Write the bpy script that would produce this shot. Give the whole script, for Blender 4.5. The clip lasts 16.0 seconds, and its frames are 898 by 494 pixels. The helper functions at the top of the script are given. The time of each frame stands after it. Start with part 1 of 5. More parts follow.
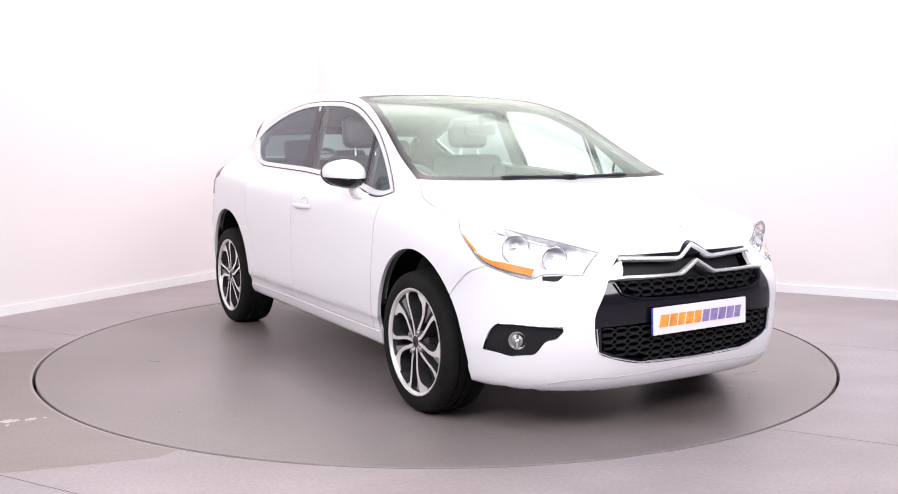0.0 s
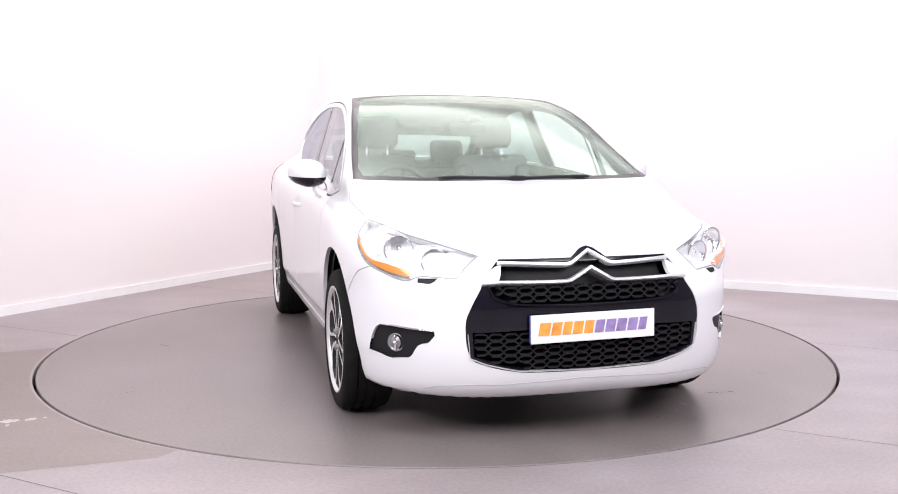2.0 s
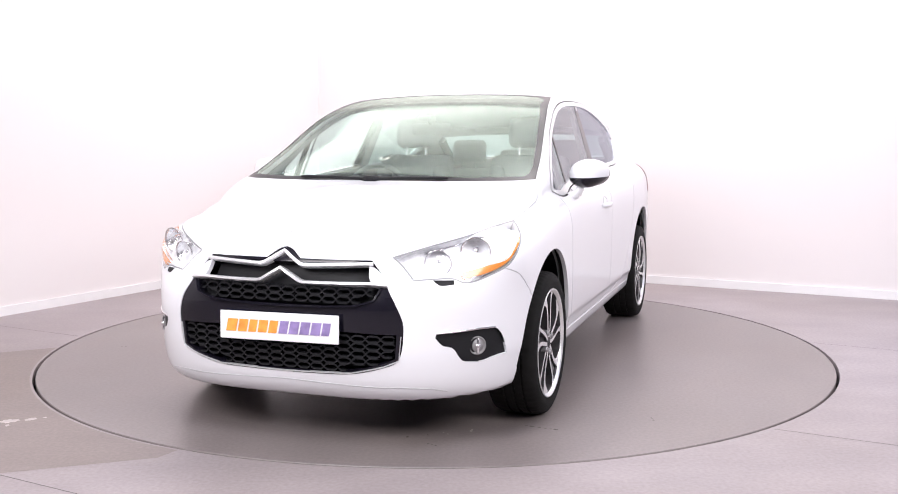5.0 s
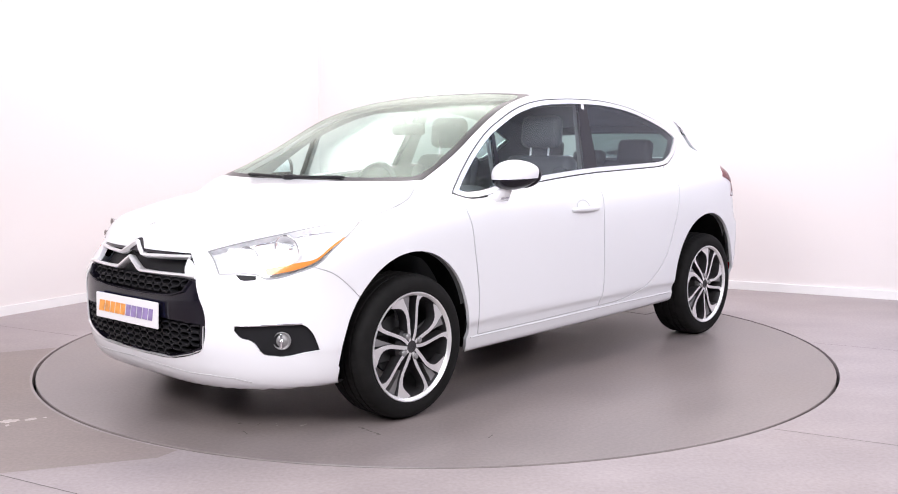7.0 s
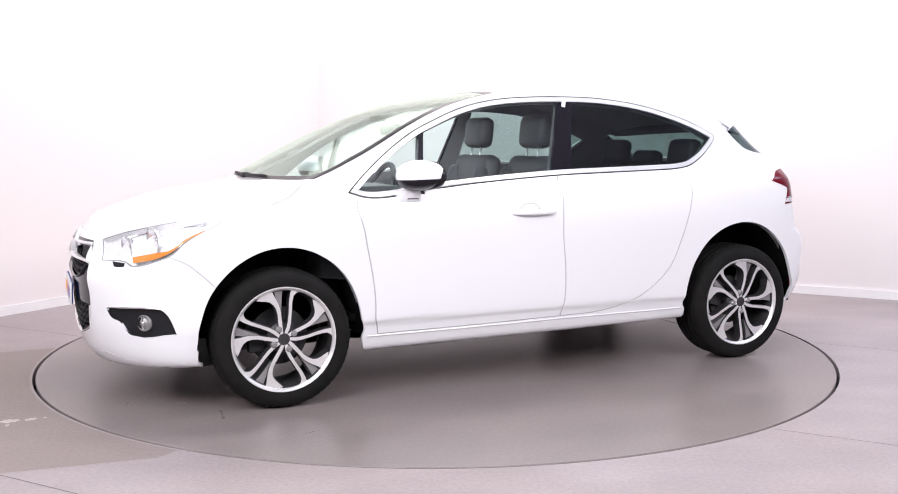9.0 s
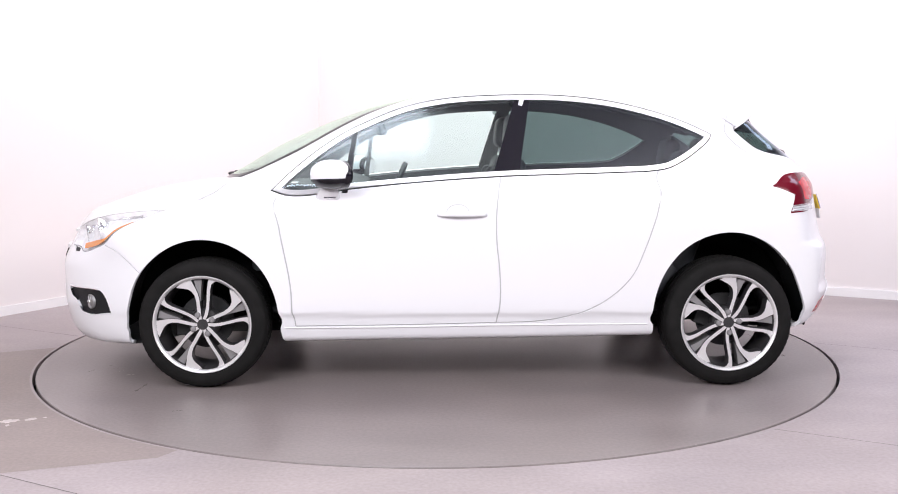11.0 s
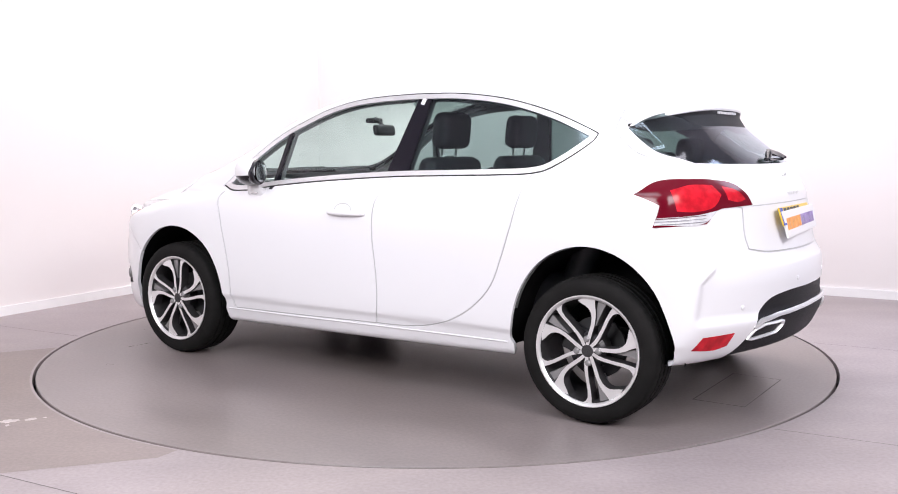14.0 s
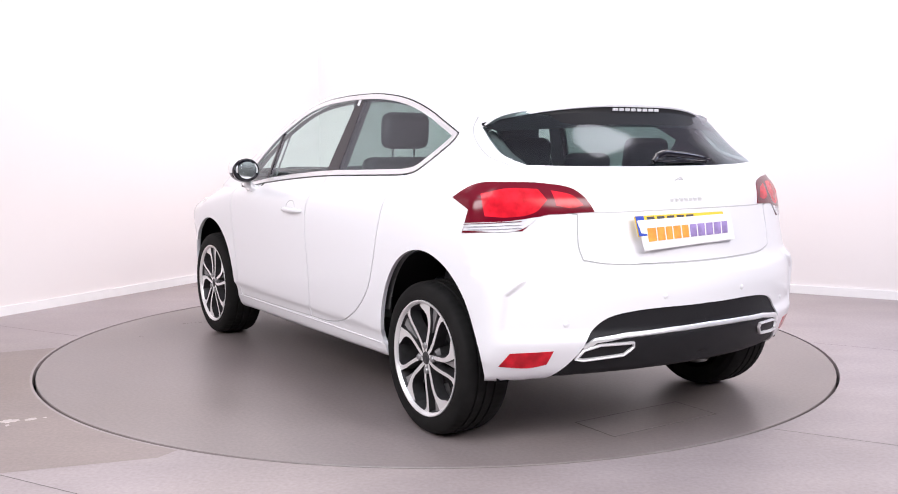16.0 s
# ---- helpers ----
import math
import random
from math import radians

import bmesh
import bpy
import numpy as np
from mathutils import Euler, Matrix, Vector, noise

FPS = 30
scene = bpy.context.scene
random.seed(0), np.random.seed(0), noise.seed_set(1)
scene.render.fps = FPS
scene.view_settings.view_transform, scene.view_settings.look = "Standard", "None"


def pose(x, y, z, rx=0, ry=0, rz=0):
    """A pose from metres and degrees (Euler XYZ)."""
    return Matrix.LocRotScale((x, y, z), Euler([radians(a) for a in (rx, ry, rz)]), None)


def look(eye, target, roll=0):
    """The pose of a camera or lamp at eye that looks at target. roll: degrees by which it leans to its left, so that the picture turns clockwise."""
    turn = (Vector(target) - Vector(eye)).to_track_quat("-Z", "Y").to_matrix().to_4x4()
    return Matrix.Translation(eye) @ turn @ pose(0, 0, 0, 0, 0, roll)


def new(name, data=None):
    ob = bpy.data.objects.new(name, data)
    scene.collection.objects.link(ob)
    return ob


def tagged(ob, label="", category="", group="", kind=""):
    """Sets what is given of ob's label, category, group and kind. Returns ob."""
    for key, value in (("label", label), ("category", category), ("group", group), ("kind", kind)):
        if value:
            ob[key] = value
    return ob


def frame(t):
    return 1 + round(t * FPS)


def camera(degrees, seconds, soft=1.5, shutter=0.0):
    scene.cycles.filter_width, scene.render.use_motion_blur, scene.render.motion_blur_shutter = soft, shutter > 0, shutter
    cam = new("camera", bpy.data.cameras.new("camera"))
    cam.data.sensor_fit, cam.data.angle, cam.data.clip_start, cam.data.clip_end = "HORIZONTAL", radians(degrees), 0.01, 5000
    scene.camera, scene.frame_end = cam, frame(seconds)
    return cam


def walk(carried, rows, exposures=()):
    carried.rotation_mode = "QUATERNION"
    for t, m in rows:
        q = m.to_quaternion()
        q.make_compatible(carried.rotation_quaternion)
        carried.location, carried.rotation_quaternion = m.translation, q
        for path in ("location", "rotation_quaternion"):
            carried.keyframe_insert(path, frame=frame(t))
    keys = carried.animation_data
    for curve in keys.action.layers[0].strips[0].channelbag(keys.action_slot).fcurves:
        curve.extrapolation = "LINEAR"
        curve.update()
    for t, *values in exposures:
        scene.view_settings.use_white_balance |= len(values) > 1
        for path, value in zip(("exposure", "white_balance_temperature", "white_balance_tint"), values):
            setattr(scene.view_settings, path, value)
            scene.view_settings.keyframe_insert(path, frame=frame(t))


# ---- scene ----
SECONDS = 16.0
cam = camera(50.0, SECONDS, soft=1.0)
EYE = Vector((0.0, -5.7556, 1.208))
walk(cam, [(0.0, pose(*EYE, 90 - 6.115, 0.065, -0.685)), (16.0, pose(*EYE, 90 - 6.115, 0.065, -0.685))])

# ---- light ----
world = bpy.data.worlds.new("studio_world")
scene.world = world
world.use_nodes = True
world.node_tree.nodes["Background"].inputs[0].default_value = (0.8, 0.85, 1.0, 1)
world.node_tree.nodes["Background"].inputs[1].default_value = 0.15
scene.view_settings.exposure = -0.04


def area_lamp(name, eye, target, sx, sy, watts, colour=(1, 1, 1)):
    data = bpy.data.lights.new(name, "AREA")
    data.shape, data.size, data.size_y, data.energy, data.color = "RECTANGLE", sx, sy, watts, colour
    ob = new(name, data)
    ob.matrix_world = look(eye, target)
    return tagged(ob, "large white studio softbox light overhead", "studio light")


area_lamp("ceiling_softbox", (0, 0, 3.6), (0, 0.001, 0), 4.9, 3.0, 208, (1.0, 0.94, 0.945)).matrix_world = pose(0.4, 1.25, 3.6, 0, 0, -29)
area_lamp("ceiling_softbox_small", (-0.9, -3.5, 3.62), (-0.9, -3.499, 0), 1.7, 1.1, 48, (0.8, 0.9, 1.0))
area_lamp("ceiling_softbox_small", (4.6, -0.5, 3.62), (4.6, -0.499, 0), 1.9, 1.3, 64, (0.68, 0.78, 1.0))
area_lamp("front_softbox", (-2.5, -4.7, 3.0), (-0.2, 0, 0.6), 2.6, 1.5, 184, (1.0, 0.965, 0.99))
area_lamp("front_softbox", (2.7, -4.7, 3.0), (0.3, 0, 0.6), 2.6, 1.5, 178, (1.0, 0.965, 0.99))


# ---- materials ----
def material(name, colour=(0.5, 0.5, 0.5), rough=0.5, metal=0.0, coat=0.0, spec=0.5, vary=0.0, scale=8.0, bump=0.0, bump_scale=200.0, emit=0.0):
    m = bpy.data.materials.new(name)
    m.use_nodes = True
    nt = m.node_tree
    b = nt.nodes["Principled BSDF"]
    b.inputs["Base Color"].default_value = (*colour, 1)
    b.inputs["Roughness"].default_value = rough
    b.inputs["Metallic"].default_value = metal
    b.inputs["Coat Weight"].default_value = coat
    b.inputs["Specular IOR Level"].default_value = spec
    if emit:
        b.inputs["Emission Color"].default_value = (*colour, 1)
        b.inputs["Emission Strength"].default_value = emit
    if vary or bump:
        co = nt.nodes.new("ShaderNodeTexCoord")
        n1 = nt.nodes.new("ShaderNodeTexNoise")
        n1.inputs["Scale"].default_value, n1.inputs["Detail"].default_value = scale, 8
        nt.links.new(co.outputs["Object"], n1.inputs["Vector"])
        if vary:
            ramp = nt.nodes.new("ShaderNodeValToRGB")
            ramp.color_ramp.elements[0].position, ramp.color_ramp.elements[1].position = 0.3, 0.7
            ramp.color_ramp.elements[0].color = (*[c * (1 - vary) for c in colour], 1)
            ramp.color_ramp.elements[1].color = (*[min(1, c * (1 + vary)) for c in colour], 1)
            nt.links.new(n1.outputs["Fac"], ramp.inputs["Fac"])
            nt.links.new(ramp.outputs["Color"], b.inputs["Base Color"])
            mr = nt.nodes.new("ShaderNodeMapRange")
            mr.inputs["To Min"].default_value, mr.inputs["To Max"].default_value = max(0.02, rough - 0.06), min(1, rough + 0.08)
            nt.links.new(n1.outputs["Fac"], mr.inputs["Value"])
            nt.links.new(mr.outputs["Result"], b.inputs["Roughness"])
        if bump:
            n2 = nt.nodes.new("ShaderNodeTexNoise")
            n2.inputs["Scale"].default_value, n2.inputs["Detail"].default_value = bump_scale, 4
            nt.links.new(co.outputs["Object"], n2.inputs["Vector"])
            bp = nt.nodes.new("ShaderNodeBump")
            bp.inputs["Strength"].default_value, bp.inputs["Distance"].default_value = bump, 0.002
            nt.links.new(n2.outputs["Fac"], bp.inputs["Height"])
            nt.links.new(bp.outputs["Normal"], b.inputs["Normal"])
    return m


def glass(name, tint, gloss=(1, 1, 1), rough=0.0, least=0.065):
    m = bpy.data.materials.new(name)
    m.use_nodes = True
    nt = m.node_tree
    nt.nodes.remove(nt.nodes["Principled BSDF"])
    tr, gl, mix, lw = (nt.nodes.new("ShaderNode" + n) for n in ("BsdfTransparent", "BsdfGlossy", "MixShader", "LayerWeight"))
    tr.inputs["Color"].default_value = (*tint, 1)
    gl.inputs["Roughness"].default_value = rough
    gl.inputs["Color"].default_value = (*gloss, 1)
    lw.inputs["Blend"].default_value = 0.5
    power, scale = nt.nodes.new("ShaderNodeMath"), nt.nodes.new("ShaderNodeMath")
    power.operation, scale.operation = "POWER", "MULTIPLY_ADD"
    power.inputs[1].default_value = 4.5
    scale.inputs[1].default_value, scale.inputs[2].default_value = 0.93, least
    nt.links.new(lw.outputs["Facing"], power.inputs[0])
    nt.links.new(power.outputs[0], scale.inputs[0])
    nt.links.new(scale.outputs[0], mix.inputs[0])
    nt.links.new(tr.outputs[0], mix.inputs[1])
    nt.links.new(gl.outputs[0], mix.inputs[2])
    nt.links.new(mix.outputs[0], nt.nodes["Material Output"].inputs[0])
    return m


PAINT = material("white_car_paint", (0.765, 0.765, 0.795), 0.28, coat=0.6, bump=0.02, bump_scale=900)
PLASTIC = material("black_plastic", (0.010, 0.010, 0.012), 0.55, spec=0.25, bump=0.15, bump_scale=700)
GLOSS_BLACK = material("gloss_black_trim", (0.008, 0.007, 0.012), 0.12, spec=0.4)
FRIT = material("black_printed_glass", (0.022, 0.021, 0.024), 0.3, spec=0.25)
# grey of the panel gaps, and of shade lines painted along creases
GAP_SHADE = material("panel_gap_and_shade_grey", (0.48, 0.48, 0.49), 0.8)
SILVER = material("satin_silver_badge", (0.74, 0.74, 0.75), 0.35, metal=0.3)
CHROME = material("brushed_chrome", (0.88, 0.88, 0.89), 0.34, metal=0.75)
RUBBER = material("tyre_rubber", (0.008, 0.0076, 0.0076), 0.8, spec=0.18, vary=0.35, scale=14, bump=0.3, bump_scale=260)
ALLOY = material("machined_alloy", (0.84, 0.835, 0.84), 0.36, metal=0.7)
ALLOY_DARK = material("grey_alloy_pockets", (0.055, 0.053, 0.056), 0.4, metal=0.5, vary=0.2, scale=30)
ALLOY_GREY = material("grey_alloy_facet", (0.30, 0.295, 0.30), 0.42, metal=0.55)
LAMP_SEAL = material("grey_lamp_seal", (0.26, 0.26, 0.27), 0.6)
LINER = material("wheel_arch_liner_felt", (0.008, 0.008, 0.009), 0.95, spec=0.1, bump=0.4, bump_scale=300)
LINING = material("grey_cabin_lining", (0.19, 0.195, 0.20), 0.85, vary=0.1, scale=20)
LEATHER = material("black_leather", (0.034, 0.036, 0.042), 0.5, bump=0.06, bump_scale=500)
DASH = material("charcoal_dashboard_plastic", (0.07, 0.077, 0.082), 0.6, bump=0.2, bump_scale=400)
CARPET = material("dark_carpet", (0.03, 0.03, 0.032), 0.95, bump=0.4, bump_scale=500)
CLEAR = glass("windscreen_glass", (0.78, 0.91, 0.87), (0.86, 1.0, 0.89), 0.16, 0.042)
SIDE_GLASS = glass("side_window_glass", (0.86, 0.97, 0.95), (0.92, 0.95, 1.0), 0.10)
DARK_GLASS = glass("privacy_glass", (0.30, 0.395, 0.38), (0.86, 0.90, 1.0), 0.08)
LENS = glass("clear_lamp_lens", (0.95, 0.96, 0.97))
RED = material("red_lamp_lens", (0.52, 0.010, 0.022), 0.2, spec=0.3, vary=0.35, scale=22)
RED_DARK = material("dark_red_lamp_lens", (0.12, 0.003, 0.012), 0.15, spec=0.35)
AMBER = material("amber_reflector", (0.68, 0.24, 0.05), 0.2, coat=0.6)
LAMP_SILVER = material("lamp_reflector_silver", (0.86, 0.86, 0.88), 0.14, metal=1.0)
LAMP_WHITE = material("lamp_clear_plastic", (0.60, 0.60, 0.63), 0.25, coat=0.3, vary=0.15, scale=45)
LAMP_INNER = material("lamp_inner_bezel", (0.78, 0.78, 0.80), 0.3, metal=0.1, vary=0.2, scale=30)
PLATE_WHITE = material("white_plate_plastic", (0.80, 0.79, 0.80), 0.35, coat=0.2)
PLATE_YELLOW = material("yellow_plate_plastic", (0.75, 0.52, 0.05), 0.35)
PLATE_BLUE = material("blue_plate_band", (0.03, 0.07, 0.42), 0.4)
ORANGE_INK = material("orange_print", (0.85, 0.33, 0.06), 0.4, vary=0.25, scale=26)
PURPLE_INK = material("purple_print", (0.27, 0.20, 0.42), 0.4, vary=0.3, scale=26)
PAPER = material("white_paper", (0.78, 0.78, 0.80), 0.8)
WALL = material("white_painted_wall", (0.745, 0.702, 0.706), 0.7, vary=0.012, scale=0.7, bump=0.04, bump_scale=120)
SKIRTING = material("white_gloss_skirting", (0.8, 0.79, 0.8), 0.4, vary=0.02, scale=6)
HALL = material("dark_hall_paint", (0.18, 0.18, 0.20), 0.8, vary=0.2, scale=1.0)
CEILING = material("grey_studio_ceiling", (0.48, 0.48, 0.52), 0.8, vary=0.05, scale=1.0)
PIT = material("dark_gap_under_floor", (0.006, 0.006, 0.006), 0.9)
STEEL = material("dark_underbody", (0.03, 0.03, 0.032), 0.7, vary=0.3, scale=9)
PRINT_GREY = material("dark_print", (0.05, 0.05, 0.06), 0.6)


def concrete(name, base, warm, rough, coat):
    """Painted concrete floor: broad stains, fine speckle, faint relief."""
    m = bpy.data.materials.new(name)
    m.use_nodes = True
    nt = m.node_tree
    b = nt.nodes["Principled BSDF"]
    co = nt.nodes.new("ShaderNodeTexCoord")
    big, fine, streak = (nt.nodes.new("ShaderNodeTexNoise") for _ in range(3))
    for n, s, d in ((big, 0.55, 4), (fine, 60, 8), (streak, 2.2, 6)):
        n.inputs["Scale"].default_value, n.inputs["Detail"].default_value = s, d
    stretch = nt.nodes.new("ShaderNodeMapping")
    stretch.inputs["Scale"].default_value, stretch.inputs["Rotation"].default_value = (0.8, 1.5, 1), (0, 0, -0.5)
    nt.links.new(co.outputs["Object"], stretch.inputs["Vector"])
    nt.links.new(stretch.outputs[0], streak.inputs["Vector"])
    for n in (big, fine):
        nt.links.new(co.outputs["Object"], n.inputs["Vector"])
    r1 = nt.nodes.new("ShaderNodeValToRGB")
    r1.color_ramp.elements[0].position, r1.color_ramp.elements[1].position = 0.38, 0.66
    r1.color_ramp.elements[0].color, r1.color_ramp.elements[1].color = (*warm, 1), (*base, 1)
    nt.links.new(big.outputs["Fac"], r1.inputs["Fac"])
    last = r1.outputs["Color"]
    for n, amount in ((streak, 0.10), (fine, 0.10)):
        mr = nt.nodes.new("ShaderNodeMapRange")
        mr.inputs["From Min"].default_value, mr.inputs["From Max"].default_value = 0.3, 0.7
        mr.inputs["To Min"].default_value, mr.inputs["To Max"].default_value = 1 - amount, 1 + amount
        mul = nt.nodes.new("ShaderNodeVectorMath")
        mul.operation = "MULTIPLY"
        nt.links.new(n.outputs["Fac"], mr.inputs["Value"])
        nt.links.new(last, mul.inputs[0])
        nt.links.new(mr.outputs[0], mul.inputs[1])
        last = mul.outputs[0]
    nt.links.new(last, b.inputs["Base Color"])
    rr = nt.nodes.new("ShaderNodeMapRange")
    rr.inputs["To Min"].default_value, rr.inputs["To Max"].default_value = rough - 0.05, rough + 0.08
    nt.links.new(streak.outputs["Fac"], rr.inputs["Value"])
    nt.links.new(rr.outputs[0], b.inputs["Roughness"])
    b.inputs["Coat Weight"].default_value = coat
    b.inputs["Coat Roughness"].default_value = 0.3
    bp = nt.nodes.new("ShaderNodeBump")
    bp.inputs["Strength"].default_value, bp.inputs["Distance"].default_value = 0.12, 0.002
    nt.links.new(fine.outputs["Fac"], bp.inputs["Height"])
    nt.links.new(bp.outputs["Normal"], b.inputs["Normal"])
    return m


FLOOR_WORN = concrete("worn_brown_grey_concrete", (0.255, 0.215, 0.21), (0.215, 0.176, 0.164), 0.5, 0.0)
FLOOR = concrete("grey_painted_concrete", (0.325, 0.285, 0.298), (0.28, 0.24, 0.24), 0.5, 0.0)
TABLE = concrete("polished_turntable_concrete", (0.225, 0.194, 0.193), (0.19, 0.161, 0.154), 0.33, 0.0)


# ---- mesh helpers ----
def mesh_object(name, bm, mat, parent=None, label="", smooth=False):
    me = bpy.data.meshes.new(name)
    bm.normal_update()
    bm.to_mesh(me)
    bm.free()
    for m in mat if isinstance(mat, (list, tuple)) else [mat]:
        me.materials.append(m)
    if smooth:
        me.shade_smooth()
    ob = new(name, me)
    if parent is not None:
        ob.parent = parent
    return tagged(ob, label)


def part(name, bm, mat, parent, label="", smooth=False):
    return mesh_object(name, bm, mat, parent, label, smooth)


def box(bm, lo, hi, m=None, bevel=0.0):
    made = bmesh.ops.create_cube(bm, size=1.0)["verts"]
    for v in made:
        v.co = Vector([(lo[i] + hi[i]) / 2 + v.co[i] * (hi[i] - lo[i]) for i in range(3)])
    if bevel:
        edges = list({e for v in made for e in v.link_edges})
        res = bmesh.ops.bevel(bm, geom=edges, offset=bevel, segments=3, affect="EDGES", profile=0.5)
        made = list({v for f in res["faces"] for v in f.verts} | {v for v in made if v.is_valid})
    if m is not None:
        bmesh.ops.transform(bm, matrix=m, verts=made)
    return made


def lathe(bm, profile, n=64, axis="y", at=(0, 0, 0), closed=False):
    """Turn a profile of (radius, along) about an axis."""
    rings = []
    for r, a in profile:
        ring = []
        for i in range(n):
            t = 2 * math.pi * i / n
            c, s = r * math.cos(t), r * math.sin(t)
            p = {"y": (c, a, s), "x": (a, c, s), "z": (c, s, a)}[axis]
            ring.append(bm.verts.new(Vector(p) + Vector(at)))
        rings.append(ring)
    pairs = list(zip(rings, rings[1:])) + ([(rings[-1], rings[0])] if closed else [])
    for a, b in pairs:
        for i in range(n):
            bm.faces.new((a[i], a[(i + 1) % n], b[(i + 1) % n], b[i]))
    return rings


def tube(bm, points, radius, n=8):
    """A round bar along points."""
    pts = [Vector(p) for p in points]
    rings = []
    up0 = Vector((0, 0, 1))
    for i, p in enumerate(pts):
        d = (pts[min(i + 1, len(pts) - 1)] - pts[max(i - 1, 0)]).normalized()
        u = up0 if abs(d.z) < 0.9 else Vector((1, 0, 0))
        a = d.cross(u).normalized()
        b = d.cross(a).normalized()
        r = radius[i] if isinstance(radius, (list, tuple)) else radius
        rings.append([bm.verts.new(p + a * math.cos(2 * math.pi * k / n) * r + b * math.sin(2 * math.pi * k / n) * r) for k in range(n)])
    for a, b in zip(rings, rings[1:]):
        for k in range(n):
            bm.faces.new((a[k], a[(k + 1) % n], b[(k + 1) % n], b[k]))
    bm.faces.new(rings[0])
    bm.faces.new(rings[-1][::-1])


# ---- room ----
LEFT_N, RIGHT_N = Vector((-0.866, 0.50, 0)), Vector((0.485, 0.8745, 0))
LEFT_D, RIGHT_D = 3.175, 3.119
ROOM_H = 3.7


def wall_between(name, a, b, height, thick=0.12):
    a, b = Vector((*a, 0)), Vector((*b, 0))
    d = (b - a).normalized()
    n = Vector((-d.y, d.x, 0))
    if n.dot(a) < 0:
        n = -n
    bm = bmesh.new()
    vs = [bm.verts.new(p) for p in (a, b, b + n * thick, a + n * thick)]
    f = bm.faces.new(vs)
    top = bmesh.ops.extrude_face_region(bm, geom=[f])["geom"]
    for v in top:
        if isinstance(v, bmesh.types.BMVert):
            v.co.z += height
    bmesh.ops.recalc_face_normals(bm, faces=bm.faces)
    ob = mesh_object(name, bm, (HALL if name in ("wall_back", "wall_near") else WALL) if height > 1 else SKIRTING)
    return tagged(ob, "plain painted studio wall" if height > 1 else "white painted skirting board along the wall", kind="structure")


def meet(n1, d1, n2, d2):
    det = n1.x * n2.y - n1.y * n2.x
    return ((d1 * n2.y - d2 * n1.y) / det, (n1.x * d2 - n2.x * d1) / det)


corner = meet(LEFT_N, LEFT_D, RIGHT_N, RIGHT_D)
left_far = (corner[0] - 0.50 * 9.5, corner[1] - 0.866 * 9.5)
right_far = (corner[0] + 0.8745 * 9.5, corner[1] - 0.485 * 9.5)
back_far = (left_far[0] + right_far[0] - corner[0], left_far[1] + right_far[1] - corner[1])
wall_between("wall_left", left_far, corner, ROOM_H)
wall_between("wall_right", corner, right_far, ROOM_H)
wall_between("wall_back", right_far, back_far, ROOM_H)
wall_between("wall_near", back_far, left_far, ROOM_H)
skirt_corner = meet(LEFT_N, LEFT_D - 0.018, RIGHT_N, RIGHT_D - 0.018)
wall_between("baseboard_left", (skirt_corner[0] - 0.5 * 9.3, skirt_corner[1] - 0.866 * 9.3), skirt_corner, 0.068, 0.0165)
wall_between("baseboard_right", skirt_corner, (skirt_corner[0] + 0.8745 * 9.3, skirt_corner[1] - 0.485 * 9.3), 0.068, 0.0165)
bm = bmesh.new()
vs = [bm.verts.new((*p, ROOM_H)) for p in (left_far, corner, right_far, back_far)]
f = bm.faces.new(vs)
for v in bmesh.ops.extrude_face_region(bm, geom=[f])["geom"]:
    if isinstance(v, bmesh.types.BMVert):
        v.co.z += 0.1
tagged(mesh_object("ceiling", bm, CEILING), "grey painted studio ceiling", kind="structure")

# floor with a round pit for the turntable
RING = 2.2653
bm = bmesh.new()
N = 256
inner = [bm.verts.new((RING * math.cos(2 * math.pi * i / N), RING * math.sin(2 * math.pi * i / N), 0)) for i in range(N)]
quad = [Vector((*p, 0)) for p in (left_far, corner, right_far, back_far)]


def to_edge(a):
    d = Vector((math.cos(a), math.sin(a), 0))
    best = 1e9
    for p, q in zip(quad, quad[1:] + quad[:1]):
        e = q - p
        det = d.x * -e.y + e.x * d.y
        if abs(det) > 1e-9:
            s = (p.x * -e.y + e.x * p.y) / det
            u = (d.x * p.y - d.y * p.x) / det
            if s > 0 and -1e-6 <= u <= 1 + 1e-6:
                best = min(best, s)
    return d * (best + 0.05)


outer = [bm.verts.new(to_edge(2 * math.pi * i / N)) for i in range(N)]
low = [bm.verts.new(v.co + Vector((0, 0, -0.08))) for v in inner]
for i in range(N):
    j = (i + 1) % N
    bm.faces.new((inner[i], outer[i], outer[j], inner[j]))
    bm.faces.new((inner[j], low[j], low[i], inner[i]))
tagged(mesh_object("floor", bm, FLOOR), "grey painted concrete studio floor with faint stains", kind="structure")
bm = bmesh.new()
bmesh.ops.create_circle(bm, cap_ends=True, radius=RING + 0.05, segments=96, matrix=pose(0, 0, -0.08))
tagged(mesh_object("turntable_pit", bm, PIT), "dark shallow pit under the turntable", kind="structure")
